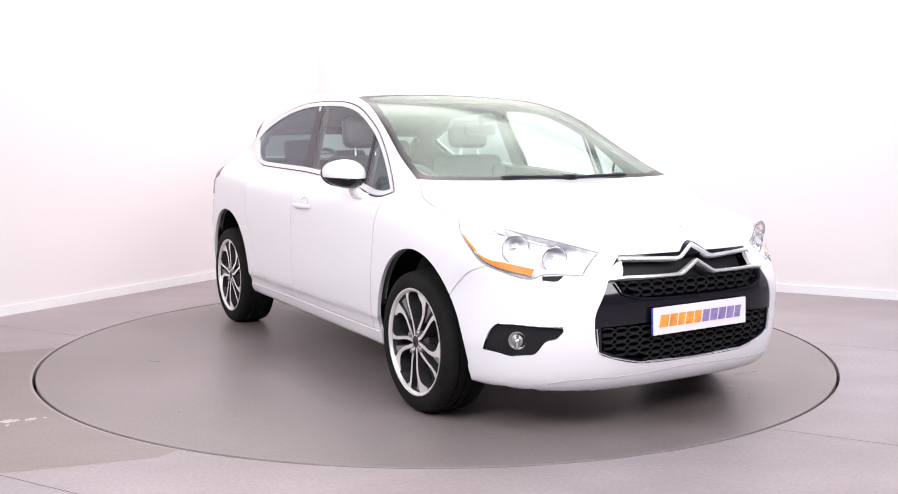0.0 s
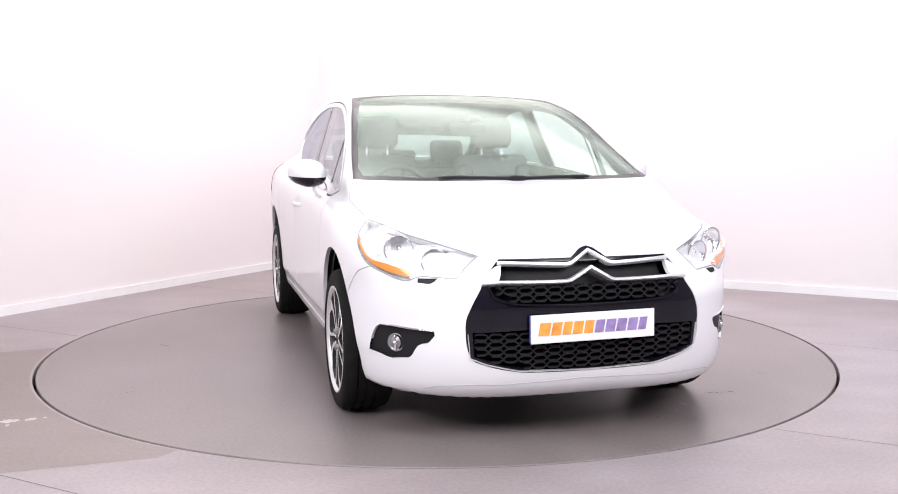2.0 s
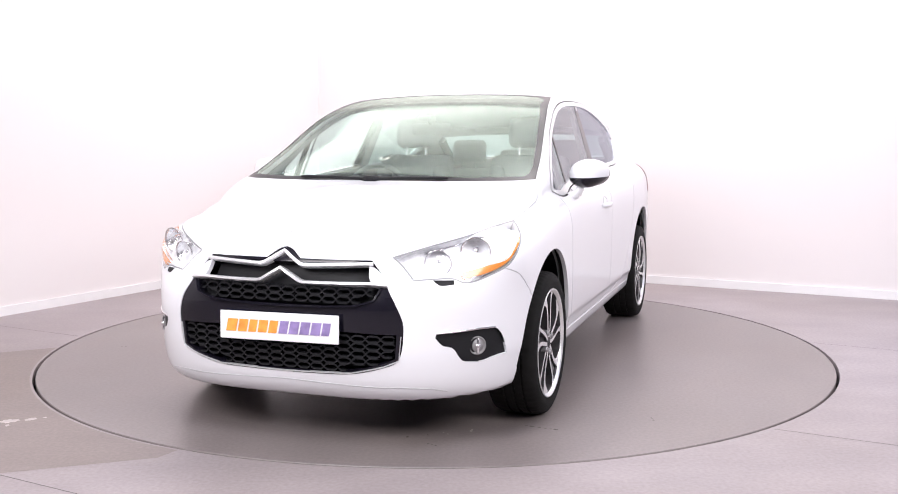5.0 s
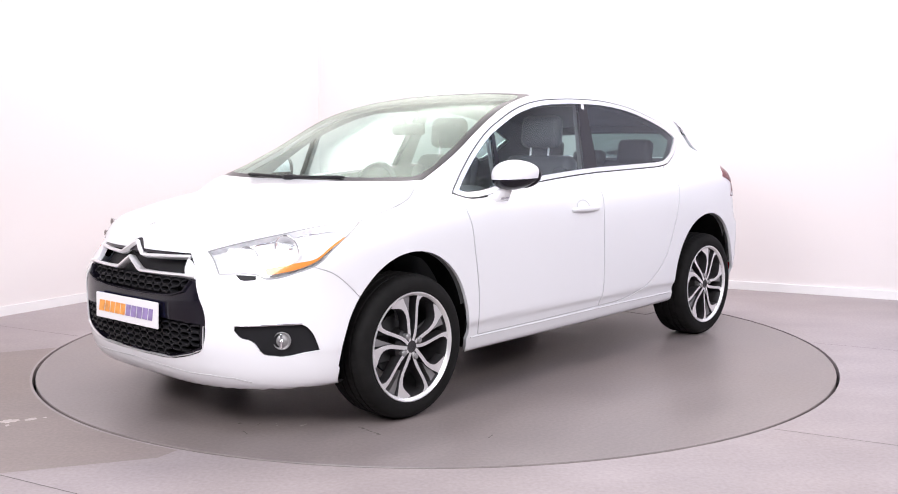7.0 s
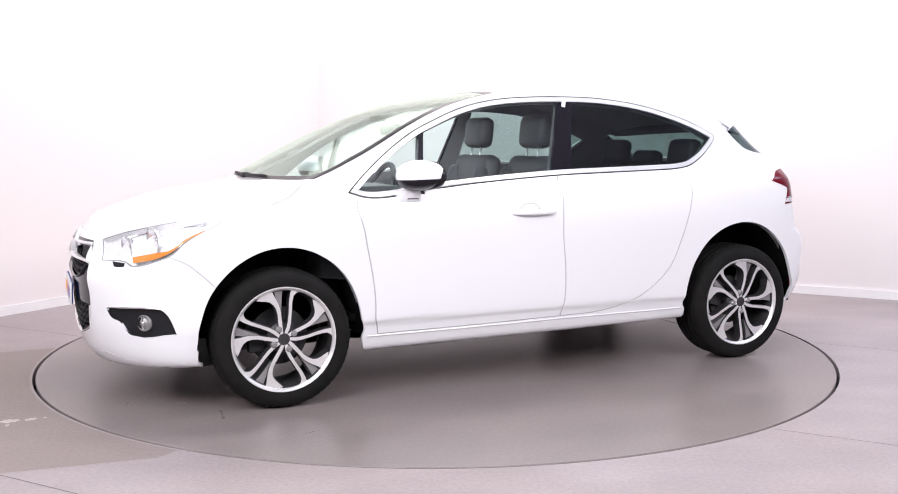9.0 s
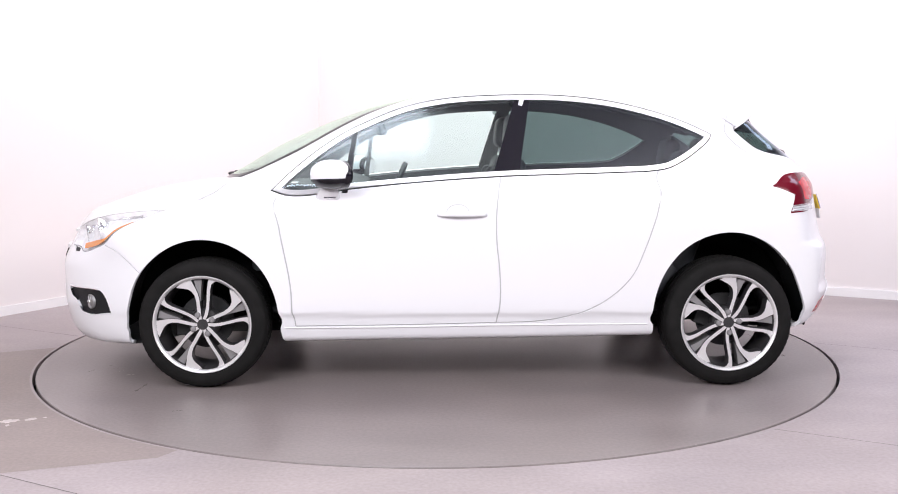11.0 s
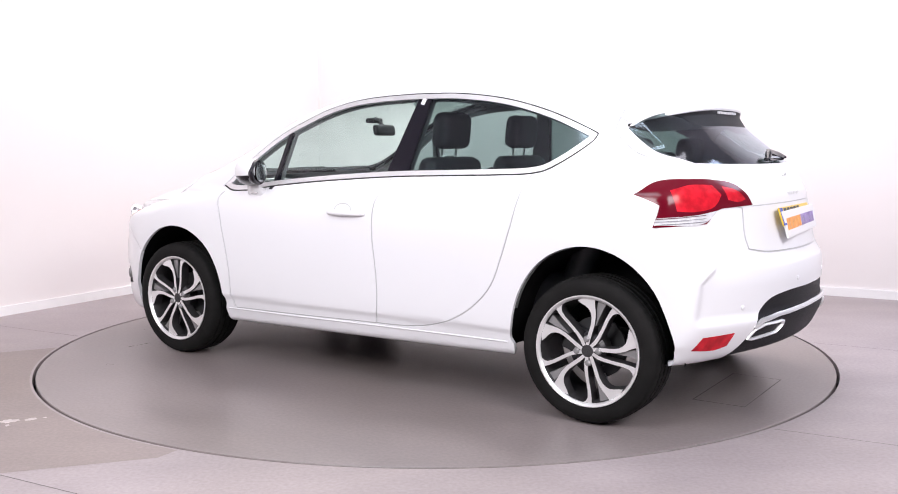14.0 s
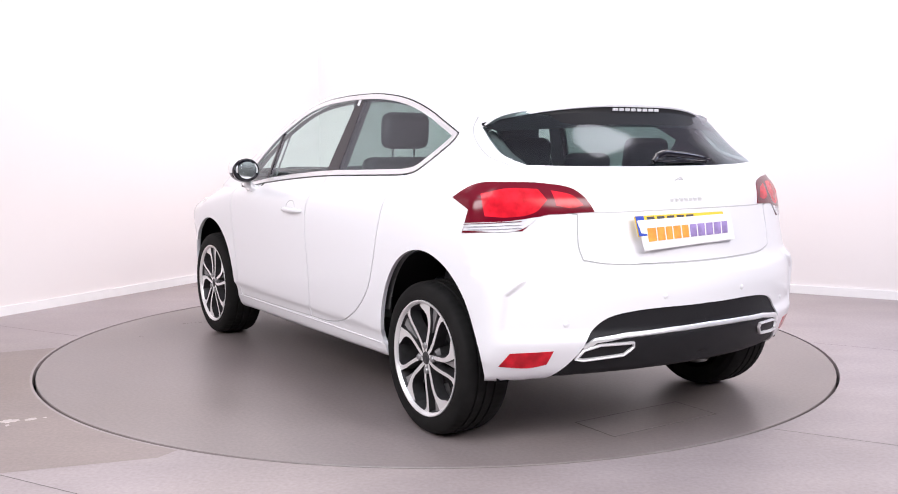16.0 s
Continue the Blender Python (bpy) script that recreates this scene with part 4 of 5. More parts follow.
def wave_bar(z, y_end, phase, pitch, lift, grille):
    bm = bmesh.new()
    ys = np.linspace(-y_end, y_end, int(2 * y_end / 0.008))
    zs = z + lift * np.clip(1.6 * np.sin(ys / pitch * 2 * math.pi + phase), -1, 1)
    q = on_front(list(zip(np.abs(ys), zs)))
    rows = []
    for dx, dz in ((-0.010, -0.0035), (-0.010, 0.0035), (-0.045, 0.0035), (-0.045, -0.0035)):
        rows.append([bm.verts.new((p[0] + dx, y, p[2] + dz)) for p, y in zip(q, ys)])
    for a, b in zip(rows, rows[1:] + rows[:1]):
        for i in range(len(ys) - 1):
            bm.faces.new((a[i], a[i + 1], b[i + 1], b[i]))
    bmesh.ops.recalc_face_normals(bm, faces=bm.faces)
    part("honeycomb_bar", bm, PLASTIC, grille)


upper = [o for o in car.children if o.name.startswith("upper_grille")][0]
lower = [o for o in car.children if o.name.startswith("lower_grille")][0]
for k in range(2):
    for ph in (0, math.pi):
        wave_bar(0.594 + 0.029 * k, 0.33 + 0.05 * k, ph + k * math.pi, 0.118, 0.0125, upper)
for k, y_end in enumerate((0.27, 0.40, 0.455, 0.465, 0.465)):
    for ph in (0, math.pi):
        wave_bar(0.326 + 0.0295 * k, y_end, ph + k * math.pi, 0.118, 0.0125, lower)


def plate(name, corners, mat, label, blue=False):
    """A number-plate sized board given by its corners: top left, top right, bottom right, bottom left as one faces it."""
    tl, tr, br, bl = [Vector(c) for c in corners]
    n = (tr - tl).cross(bl - tl).normalized() * -1
    bm = bmesh.new()
    vs = [bm.verts.new(p) for p in (bl, br, tr, tl)] + [bm.verts.new(p - n * 0.008) for p in (bl, br, tr, tl)]
    for f in ((0, 1, 2, 3), (7, 6, 5, 4), (0, 4, 5, 1), (1, 5, 6, 2), (2, 6, 7, 3), (3, 7, 4, 0)):
        bm.faces.new([vs[i] for i in f])
    bmesh.ops.recalc_face_normals(bm, faces=bm.faces)
    bmesh.ops.bevel(bm, geom=[e for e in bm.edges], offset=0.002, segments=2, affect="EDGES")
    ob = part(name, bm, mat, car, label)
    return ob, tl, tr, br, bl, n


def quad_on(board, u0, u1, v0, v1, slant, name, mat, raise_by=0.002):
    """A flat printed bar on a board, in shares of its width and height."""
    ob, tl, tr, br, bl, n = board
    bm = bmesh.new()
    pts = []
    for u, v in ((u0, v0), (u1, v0), (u1 + slant, v1), (u0 + slant, v1)):
        lo, hi = bl.lerp(br, u), tl.lerp(tr, u)
        pts.append(lo.lerp(hi, v) + n * raise_by)
    f = bm.faces.new([bm.verts.new(p) for p in pts])
    if f.normal.dot(n) < 0:
        bmesh.ops.reverse_faces(bm, faces=[f])
    top = bmesh.ops.extrude_face_region(bm, geom=[f])["geom"]
    for v in top:
        if isinstance(v, bmesh.types.BMVert):
            v.co -= n * 0.0015
    bmesh.ops.recalc_face_normals(bm, faces=bm.faces)
    part(name, bm, mat, ob)


def dealer_print(board):
    """Two words as bars of their size and colour."""
    u = 0.055
    for i, w in enumerate((0.098, 0.088, 0.078, 0.088, 0.082, 0.082, 0.088, 0.088, 0.088, 0.074)):
        quad_on(board, u, u + w - 0.012, 0.28, 0.72, 0.018, "printed_bar", ORANGE_INK if i < 5 else PURPLE_INK)
        u += w + (0.006 if i == 4 else 0.0025)


plate("front_plate", [(2.175, -0.263, 0.531), (2.175, 0.25, 0.534), (2.179, 0.25, 0.433), (2.179, -0.263, 0.424)], PLATE_BLUE, "blue edge of a covered number plate")
front = plate("display_plate", [(2.182, -0.260, 0.532), (2.182, 0.264, 0.538), (2.186, 0.264, 0.426), (2.186, -0.260, 0.420)], PLATE_WHITE, "white display plate with orange and purple print")
dealer_print(front)
rear_under = plate("rear_plate", [(-1.945, 0.330, 0.913), (-1.945, -0.165, 0.913), (-1.971, -0.165, 0.835), (-1.971, 0.330, 0.835)], PLATE_YELLOW, "yellow rear number plate, mostly covered")
quad_on(rear_under, 0.0, 0.085, 0.02, 0.98, 0, "plate_band", PLATE_BLUE)
for i in range(5):
    quad_on(rear_under, 0.12 + i * 0.11, 0.20 + i * 0.11, 0.2, 0.93, 0, "printed_bar", PRINT_GREY)
rear_card = plate("display_plate", [(-1.957, 0.328, 0.897), (-1.963, -0.190, 0.905), (-1.985, -0.200, 0.799), (-1.985, 0.308, 0.780)], PLATE_WHITE, "white display plate with orange and purple print")
dealer_print(rear_card)

# lamps
for s in (1, -1):
    lamp = [o for o in car.children if o.name.startswith("headlamp")][0 if s > 0 else 1]
    for (cx, cy, cz), r in (((1.865, 0.70, 0.768), 0.058), ((1.965, 0.578, 0.728), 0.052)):
        bm = bmesh.new()
        lathe(bm, [(r * 1.05, 0.022), (r, 0.024), (r * 0.93, 0.012), (r * 0.7, -0.012), (r * 0.4, -0.026), (0.012, -0.032)], 28, "x")
        lathe(bm, [(0.012, -0.032), (0.012, 0.0), (0.007, 0.008), (0.0005, 0.01)], 14, "x")
        bmesh.ops.transform(bm, matrix=pose(cx - 0.036, s * cy, cz, 0, 8, s * 16), verts=bm.verts)
        part("reflector_bowl", bm, LAMP_SILVER, lamp, smooth=True)
    bm = bmesh.new()
    tube(bm, [(1.62, s * 0.735, 0.83), (1.74, s * 0.705, 0.815), (1.86, s * 0.628, 0.79), (1.955, s * 0.53, 0.762)], 0.006)
    part("lamp_trim", bm, LAMP_SILVER, lamp, smooth=True)
    fog = [o for o in car.children if o.name.startswith("fog_lamp_panel")][0 if s > 0 else 1]
    bm = bmesh.new()
    lathe(bm, [(0.036, -0.012), (0.037, 0.006), (0.034, 0.008), (0.031, 0.003), (0.026, 0.002), (0.020, 0.008), (0.010, 0.012), (0.0005, 0.013)], 28, "x")
    bmesh.ops.transform(bm, matrix=pose(1.898, s * 0.728, 0.400, 0, 0, s * 40), verts=bm.verts)
    part("fog_lamp", bm, ALLOY_GREY, fog, "round grey fog lamp", smooth=True)
    bm = bmesh.new()
    lathe(bm, [(0.0005, 0.020), (0.007, 0.018), (0.011, 0.012), (0.012, 0.004)], 16, "x")
    box(bm, (0.004, -0.004, -0.030), (0.015, 0.004, 0.030), None, 0.002)
    bmesh.ops.transform(bm, matrix=pose(1.898, s * 0.728, 0.400, 0, 0, s * 40), verts=bm.verts)
    bm.normal_update()
    part("fog_bulb_cap", bm, LAMP_SILVER, fog, "bright bulb cap", smooth=True)
    ribbon("fog_trim", [(1.84, 0.785, 0.467), (1.90, 0.74, 0.470), (2.040, 0.61, 0.466)], 0.008, 0.004, 0.012, LAMP_SILVER, fog, side=s)
    tl = [o for o in car.children if o.name.startswith("tail_lamp")][0 if s > 0 else 1]
    for k in range(3):
        ribbon("lens_rib", [(-1.602, 0.891, 0.862 + 0.011 * k), (-1.68, 0.83, 0.866 + 0.012 * k), (-1.76, 0.735, 0.872 + 0.013 * k)], 0.003, 0.006, 0.006, RED_DARK if k == 2 else LAMP_SILVER, tl, side=s)

# door mirrors
for s in (1, -1):
    parts = {}
    for key in ("shell", "base"):
        bm = bmesh.new()
        bmesh.ops.create_uvsphere(bm, u_segments=40, v_segments=28, radius=1)
        for v in bm.verts:
            x, y, z = v.co
            taper = 1.0 - 0.16 * max(0, y)
            x = max(x, -0.62) if x < 0 else x
            z = math.copysign(abs(z) ** 0.78, z)
            v.co = (0.655 + x * 0.102 - 0.035 * y - 0.02 * y * y, s * (0.915 + y * 0.094), 1.043 + z * 0.073 * taper + (0.008 * y if z > 0 else 0.006 * y))
        cut = 1.026
        geom = bm.verts[:] + bm.edges[:] + bm.faces[:]
        bmesh.ops.bisect_plane(bm, geom=geom, plane_co=(0.655, 0, cut), plane_no=(0.04, 0, 1), clear_inner=key == "shell", clear_outer=key == "base")
        bmesh.ops.holes_fill(bm, edges=bm.edges)
        bmesh.ops.recalc_face_normals(bm, faces=bm.faces)
        parts[key] = bm
    house = part("door_mirror", parts["shell"], PAINT, car, "white door mirror with black base", smooth=True)
    house.data.set_sharp_from_angle(angle=radians(40))
    part("mirror_base", parts["base"], GLOSS_BLACK, house, "gloss black mirror base", smooth=True)
    bm = bmesh.new()
    lathe(bm, [(0.0005, -0.003), (0.9, -0.003), (1.0, 0.0), (1.02, 0.012), (1.01, 0.034), (0.93, 0.034)], 36, "x")
    for v in bm.verts:
        v.co = (0.587 + v.co.x - 0.035 * v.co.y, s * (0.915 + v.co.y * 0.090), 1.043 + v.co.z * 0.066)
    part("mirror_surround", bm, GLOSS_BLACK, house, smooth=True)
    bm = bmesh.new()
    lathe(bm, [(0.0005, -0.0055), (0.86, -0.0055)], 36, "x")
    for v in bm.verts:
        v.co = (0.5825 + v.co.x - 0.035 * v.co.y, s * (0.915 + v.co.y * 0.078), 1.043 + v.co.z * 0.056)
    part("mirror_glass", bm, LAMP_SILVER, house, "silvered mirror glass")
    bm = bmesh.new()
    rows = []
    for y, z, x0, x1, h in ((0.80, 0.927, 0.745, 0.615, 0.042), (0.845, 0.928, 0.74, 0.622, 0.04), (0.870, 0.945, 0.725, 0.63, 0.05), (0.892, 0.985, 0.705, 0.635, 0.05)):
        rows.append([bm.verts.new((x, s * yy, zz)) for x, yy, zz in ((x0, y, z - h / 2), (x1, y, z - h / 2), (x1, y - 0.006, z + h / 2), (x0, y - 0.006, z + h / 2))])
    for a, b in zip(rows, rows[1:]):
        for i in range(4):
            bm.faces.new((a[i], a[(i + 1) % 4], b[(i + 1) % 4], b[i]))
    bm.faces.new(rows[0])
    bm.faces.new(rows[-1])
    bmesh.ops.recalc_face_normals(bm, faces=bm.faces)
    bmesh.ops.bevel(bm, geom=bm.edges[:], offset=0.006, segments=2, affect="EDGES")
    part("mirror_arm", bm, PAINT, house, smooth=True)
    bm = bmesh.new()
    box(bm, (0.64, s * 0.872 - 0.006, 0.926), (0.70, s * 0.872 + 0.006, 0.940), bevel=0.003)
    part("side_repeater", bm, LAMP_SILVER, house)
    # door handle: a bar over a shallow cup that is only drawn
    for x0 in (0.145,):
        bm = bmesh.new()
        prof = []
        for i in range(15):
            u = i / 14
            x = x0 - 0.245 * u
            y = on_side([(x, 0.848)])[0][1]
            out = 0.003 + 0.026 * math.sin(math.pi * min(max((u - 0.02) / 0.96, 0), 1)) ** 0.4
            hgt = 0.013 * (0.35 + 0.65 * math.sin(math.pi * min(max(u, 0.03), 0.97)) ** 0.35)
            prof.append([bm.verts.new((x, s * (y + out * k), 0.848 + hgt * q)) for k, q in ((-0.2, -1), (0.75, -1), (1, -0.5), (1, 0.5), (0.75, 1), (-0.2, 1))])
        for a, b in zip(prof, prof[1:]):
            for i in range(6):
                bm.faces.new((a[i], a[(i + 1) % 6], b[(i + 1) % 6], b[i]))
        bm.faces.new(prof[0])
        bm.faces.new(prof[-1])
        bmesh.ops.recalc_face_normals(bm, faces=bm.faces)
        part("door_handle", bm, PAINT, car, smooth=True)
        # no hollow is cut: a grey arc paints the shade at the cup's edge
        ribbon("handle_cup_shade", [(0.10, 0.9, 0.862)] + [(0.045 + 0.055 * math.cos(a), 0.9, 0.862 + 0.038 * math.sin(a)) for a in np.linspace(0.1, math.pi - 0.1, 9)] + [(-0.01, 0.9, 0.862)], 0.006, 0.0015, 0.01, GAP_SHADE, car, "grey arc painting the shaded edge of the handle recess", side=s)
    # pillar badge
    ribbon("pillar_sticker", side3([(-0.278, 1.385), (-0.293, 1.431)]), 0.024, 0.0015, 0.008, PAINT, car, "white patch at the top of the pillar", side=s)
    ribbon("sill_edge", side3([(0.90, 0.282), (0.43, 0.284), (-0.15, 0.292), (-0.90, 0.296)]), 0.009, 0.003, 0.012, PAINT, car, side=s)
    # exhaust-style tips and parking sensors
    ribbon("exhaust_trim", [(-1.895, 0.578, 0.372), (-1.925, 0.558, 0.408), (-1.955, 0.50, 0.426), (-1.985, 0.365, 0.430), (-1.985, 0.362, 0.412), (-1.965, 0.395, 0.380), (-1.91, 0.55, 0.366)], 0.010, 0.006, 0.02, CHROME, car, "chrome exhaust trim", side=s, closed=True)
    for y, z in ((0.62, 0.51), (0.22, 0.60)):
        q = on_rear([(y, z)])[0]
        bm = bmesh.new()
        lathe(bm, [(0.0005, 0.0035), (0.009, 0.003), (0.011, 0.0), (0.011, -0.01)], 20, "x")
        bmesh.ops.transform(bm, matrix=pose(q[0], s * q[1], q[2], 0, 0, 180 - s * 24 * y / 0.6), verts=bm.verts)
        part("parking_sensor", bm, PAINT, car, smooth=True)

# the undercut ledge has no step here; grey colour draws its shade
ribbon("tailgate_ledge_shade", [(-1.862, 0.472, 0.926), (-1.90, 0.36, 0.928), (-1.93, 0.18, 0.930), (-1.94, 0.0, 0.931)], 0.006, 0.001, 0.01, GAP_SHADE, car, "thin grey line painting the shade under the tailgate ledge")
ribbon("diffuser_chrome", [(-1.925, 0.560, 0.415), (-1.949, 0.520, 0.445), (-1.985, 0.40, 0.460), (-2.02, 0.20, 0.466), (-2.034, 0.0, 0.468)], 0.021, 0.004, 0.012, CHROME, car, "chrome strip across the diffuser")

# roof spoiler over the rear window
top_rows, low_rows = [], []
for i in range(41):
    u = -1 + i / 20
    y = 0.652 * u
    k = abs(u)
    root = on_top([(-1.27 - 0.02 * k, abs(y) * 0.98)])[0]
    tip = Vector((-1.605 + 0.225 * k ** 2.6, y, 1.360 - 0.078 * k ** 2.4))
    base = Vector((root[0], y * 0.98, root[2] + 0.002))
    midp = base.lerp(tip, 0.55) + Vector((0, 0, 0.016 * (1 - k * k)))
    lip = tip + Vector((0.008, 0, -0.036 * (1 - 0.6 * k)))
    under_root = on_rear([(abs(y) * 0.97, 1.262 - 0.02 * k ** 2)])[0]
    under = Vector((under_root[0] + 0.012, y * 0.97, under_root[2]))
    top_rows.append([base - Vector((0, 0, 0.01)), base, base.lerp(midp, 0.5) + Vector((0, 0, 0.003)), midp, midp.lerp(tip, 0.6) + Vector((0, 0, 0.002)), tip, tip + Vector((-0.001, 0, -0.006)), tip.lerp(lip, 0.4)])
    # dark rows start on the white lip, whose shade is painted black
    low_rows.append([tip.lerp(lip, 0.4) + Vector((0.001, 0, 0)), lip, lip.lerp(under, 0.04), lip.lerp(under, 0.5), under])
for name, rows, mat, lab in (("roof_spoiler", top_rows, PAINT, "white roof spoiler"), ("spoiler_underside_and_lip_shade", low_rows, PLASTIC, "dark underside of the roof spoiler, with the lip's shade painted black")):
    bm = bmesh.new()
    vs = [[bm.verts.new(p) for p in r] for r in rows]
    for a, b in zip(vs, vs[1:]):
        for i in range(len(a) - 1):
            bm.faces.new((a[i], a[i + 1], b[i + 1], b[i]))
    bmesh.ops.recalc_face_normals(bm, faces=bm.faces)
    part(name, bm, mat, car, lab, smooth=True)
bm = bmesh.new()
for i in range(8):
    box(bm, (-1.603, -0.13 + i * 0.034, 1.328), (-1.58, -0.13 + i * 0.034 + 0.026, 1.341), bevel=0.003)
part("high_brake_lamp", bm, LAMP_WHITE, car, "row of small clear lamps under the spoiler")

# wipers
bm = bmesh.new()
for s in (1, -1):
    pts = []
    for i in range(13):
        y = 0.02 + 0.36 * i / 12
        q = on_top([(1.290 - 0.030 * (y / 0.36) ** 2, y)])[0]
        pts.append((q[0], s * y, q[2] + 0.008 + 0.004 * math.sin(math.pi * i / 12)))
    tube(bm, pts, [0.013] + [0.008] * 11 + [0.005], 8)
box(bm, (1.262, -0.035, 1.012), (1.30, 0.035, 1.042), bevel=0.008)
part("windscreen_wiper", bm, PLASTIC, car, "black windscreen wipers at rest", smooth=True)
bm = bmesh.new()
tube(bm, [(-1.835, 0.13, 1.118), (-1.83, 0.105, 1.137), (-1.815, 0.05, 1.152), (-1.82, -0.08, 1.142), (-1.822, -0.16, 1.132), (-1.822, -0.22, 1.124)], [0.010, 0.016, 0.015, 0.012, 0.009, 0.005], 12)
tube(bm, [(-1.820, 0.12, 1.120), (-1.822, -0.02, 1.116), (-1.815, -0.20, 1.118)], 0.007, 8)
part("rear_wiper", bm, GLOSS_BLACK, car, "black rear wiper", smooth=True)


# emblems: plain chevrons and bars
def chevrons(name, at, size, tilt, facing, mat):
    bm = bmesh.new()
    for k in (0, 1):
        z0 = 0.35 * size - k * 0.62 * size
        pts = [(-size, z0 - 0.62 * size), (0, z0), (size, z0 - 0.62 * size)]
        for (ya, za), (yb, zb) in zip(pts, pts[1:]):
            lo = [(0.0, ya, za), (0.0, yb, zb), (0.0, yb, zb + 0.36 * size), (0.0, ya, za + 0.36 * size)]
            vs = [bm.verts.new(p) for p in lo] + [bm.verts.new((0.004, p[1] * 0.97, p[2])) for p in lo]
            for f in ((0, 1, 2, 3), (7, 6, 5, 4), (0, 4, 5, 1), (1, 5, 6, 2), (2, 6, 7, 3), (3, 7, 4, 0)):
                bm.faces.new([vs[i] for i in f])
    bmesh.ops.recalc_face_normals(bm, faces=bm.faces)
    bmesh.ops.transform(bm, matrix=Matrix.Translation(at) @ pose(0, 0, 0, 0, tilt, facing), verts=bm.verts)
    part(name, bm, mat, car, "small chrome emblem")


q = on_top([(2.03, 0.0)])[0]
chevrons("bonnet_emblem", q, 0.016, -62, 0, SILVER)
q = on_rear([(0.03, 1.045)])[0]
chevrons("tailgate_emblem", Vector((q[0], 0.03, q[2])), 0.026, 25, 180, SILVER)
bm = bmesh.new()
for i in range(7):
    y = 0.125 - i * 0.026
    q = on_rear([(abs(y), 0.966)])[0]
    box(bm, (q[0] - 0.003, y - 0.018, 0.960), (q[0] + 0.01, y, 0.974))
part("tailgate_lettering", bm, SILVER, car, "row of small chrome bars")


# ---- inside the cabin ----
bm = bmesh.new()
box(bm, (-1.55, -0.70, 0.33), (1.02, 0.70, 0.36), None, 0.01)
part("cabin_floor", bm, CARPET, car)


def cushion(bm, lo, hi, m, bevel):
    box(bm, lo, hi, m, bevel)


def seat(x, y):
    bm = bmesh.new()
    box(bm, (x - 0.22, y - 0.25, 0.36), (x + 0.30, y + 0.25, 0.60), None, 0.06)
    base = part("front_seat", bm, LEATHER, car, "black leather front seat with headrest", smooth=True)
    bm = bmesh.new()
    box(bm, (-0.06, -0.245, 0), (0.06, 0.245, 0.60), pose(x - 0.16, y, 0.54, 0, -14, 0), 0.055)
    for s in (1, -1):
        box(bm, (0.0, s * 0.19 - 0.05, 0.05), (0.10, s * 0.19 + 0.05, 0.52), pose(x - 0.16, y, 0.54, 0, -14, 0), 0.04)
    part("backrest", bm, LEATHER, base, smooth=True)
    bm = bmesh.new()
    box(bm, (-0.05, -0.135, 0), (0.05, 0.135, 0.19), pose(x - 0.29, y, 1.165, 0, -6, 0), 0.045)
    part("headrest", bm, LEATHER, base, smooth=True)
    bm = bmesh.new()
    for s in (1, -1):
        tube(bm, [(x - 0.27, y + s * 0.065, 1.08), (x - 0.285, y + s * 0.065, 1.19)], 0.006)
    part("headrest_post", bm, CHROME, base, "chrome headrest posts", smooth=True)


seat(0.03, 0.37)
seat(0.03, -0.37)
bm = bmesh.new()
box(bm, (-1.12, -0.66, 0.36), (-0.66, 0.66, 0.60), None, 0.06)
bench = part("rear_bench", bm, LEATHER, car, "black leather rear bench", smooth=True)
bm = bmesh.new()
box(bm, (-0.07, -0.66, 0), (0.07, 0.66, 0.52), pose(-1.10, 0, 0.52, 0, -20, 0), 0.06)
part("backrest", bm, LEATHER, bench, smooth=True)
for y in (0.36, -0.36, 0.0):
    bm = bmesh.new()
    h = 0.17 if y else 0.10
    box(bm, (-0.045, -0.125, 0), (0.045, 0.125, h), pose(-1.275, y, 1.05, 0, -10, 0), 0.04)
    for s in (1, -1):
        tube(bm, [(-1.262, y + s * 0.05, 0.98), (-1.275, y + s * 0.05, 1.07)], 0.006)
    part("headrest", bm, LEATHER, bench, smooth=True)
bm = bmesh.new()
box(bm, (-1.75, -0.60, 0.90), (-1.30, 0.60, 0.925), None, 0.01)
part("parcel_shelf", bm, CARPET, car)

# dashboard: a swept profile across the car
bm = bmesh.new()
prof = [(0.48, 0.60), (0.50, 0.80), (0.52, 0.90), (0.56, 0.955), (0.66, 0.985), (0.85, 0.985), (1.05, 0.975), (1.16, 0.965), (1.16, 0.55), (0.6, 0.5)]
rows = []
for i in range(25):
    y = -0.70 + 1.40 * i / 24
    hump = 0.035 * math.exp(-((y + 0.37) / 0.16) ** 2)
    pull = 0.10 * (abs(y) / 0.72) ** 3
    rows.append([bm.verts.new((x - (pull if x > 1.0 else 0), y, z + (hump if 0.5 < x < 0.75 and z > 0.9 else 0))) for x, z in prof])
for a, b in zip(rows, rows[1:]):
    for j in range(len(prof)):
        bm.faces.new((a[j], a[(j + 1) % len(prof)], b[(j + 1) % len(prof)], b[j]))
bm.faces.new(rows[0])
bm.faces.new(rows[-1])
bmesh.ops.recalc_face_normals(bm, faces=bm.faces)
dash = part("dashboard", bm, DASH, car, "charcoal dashboard", smooth=True)
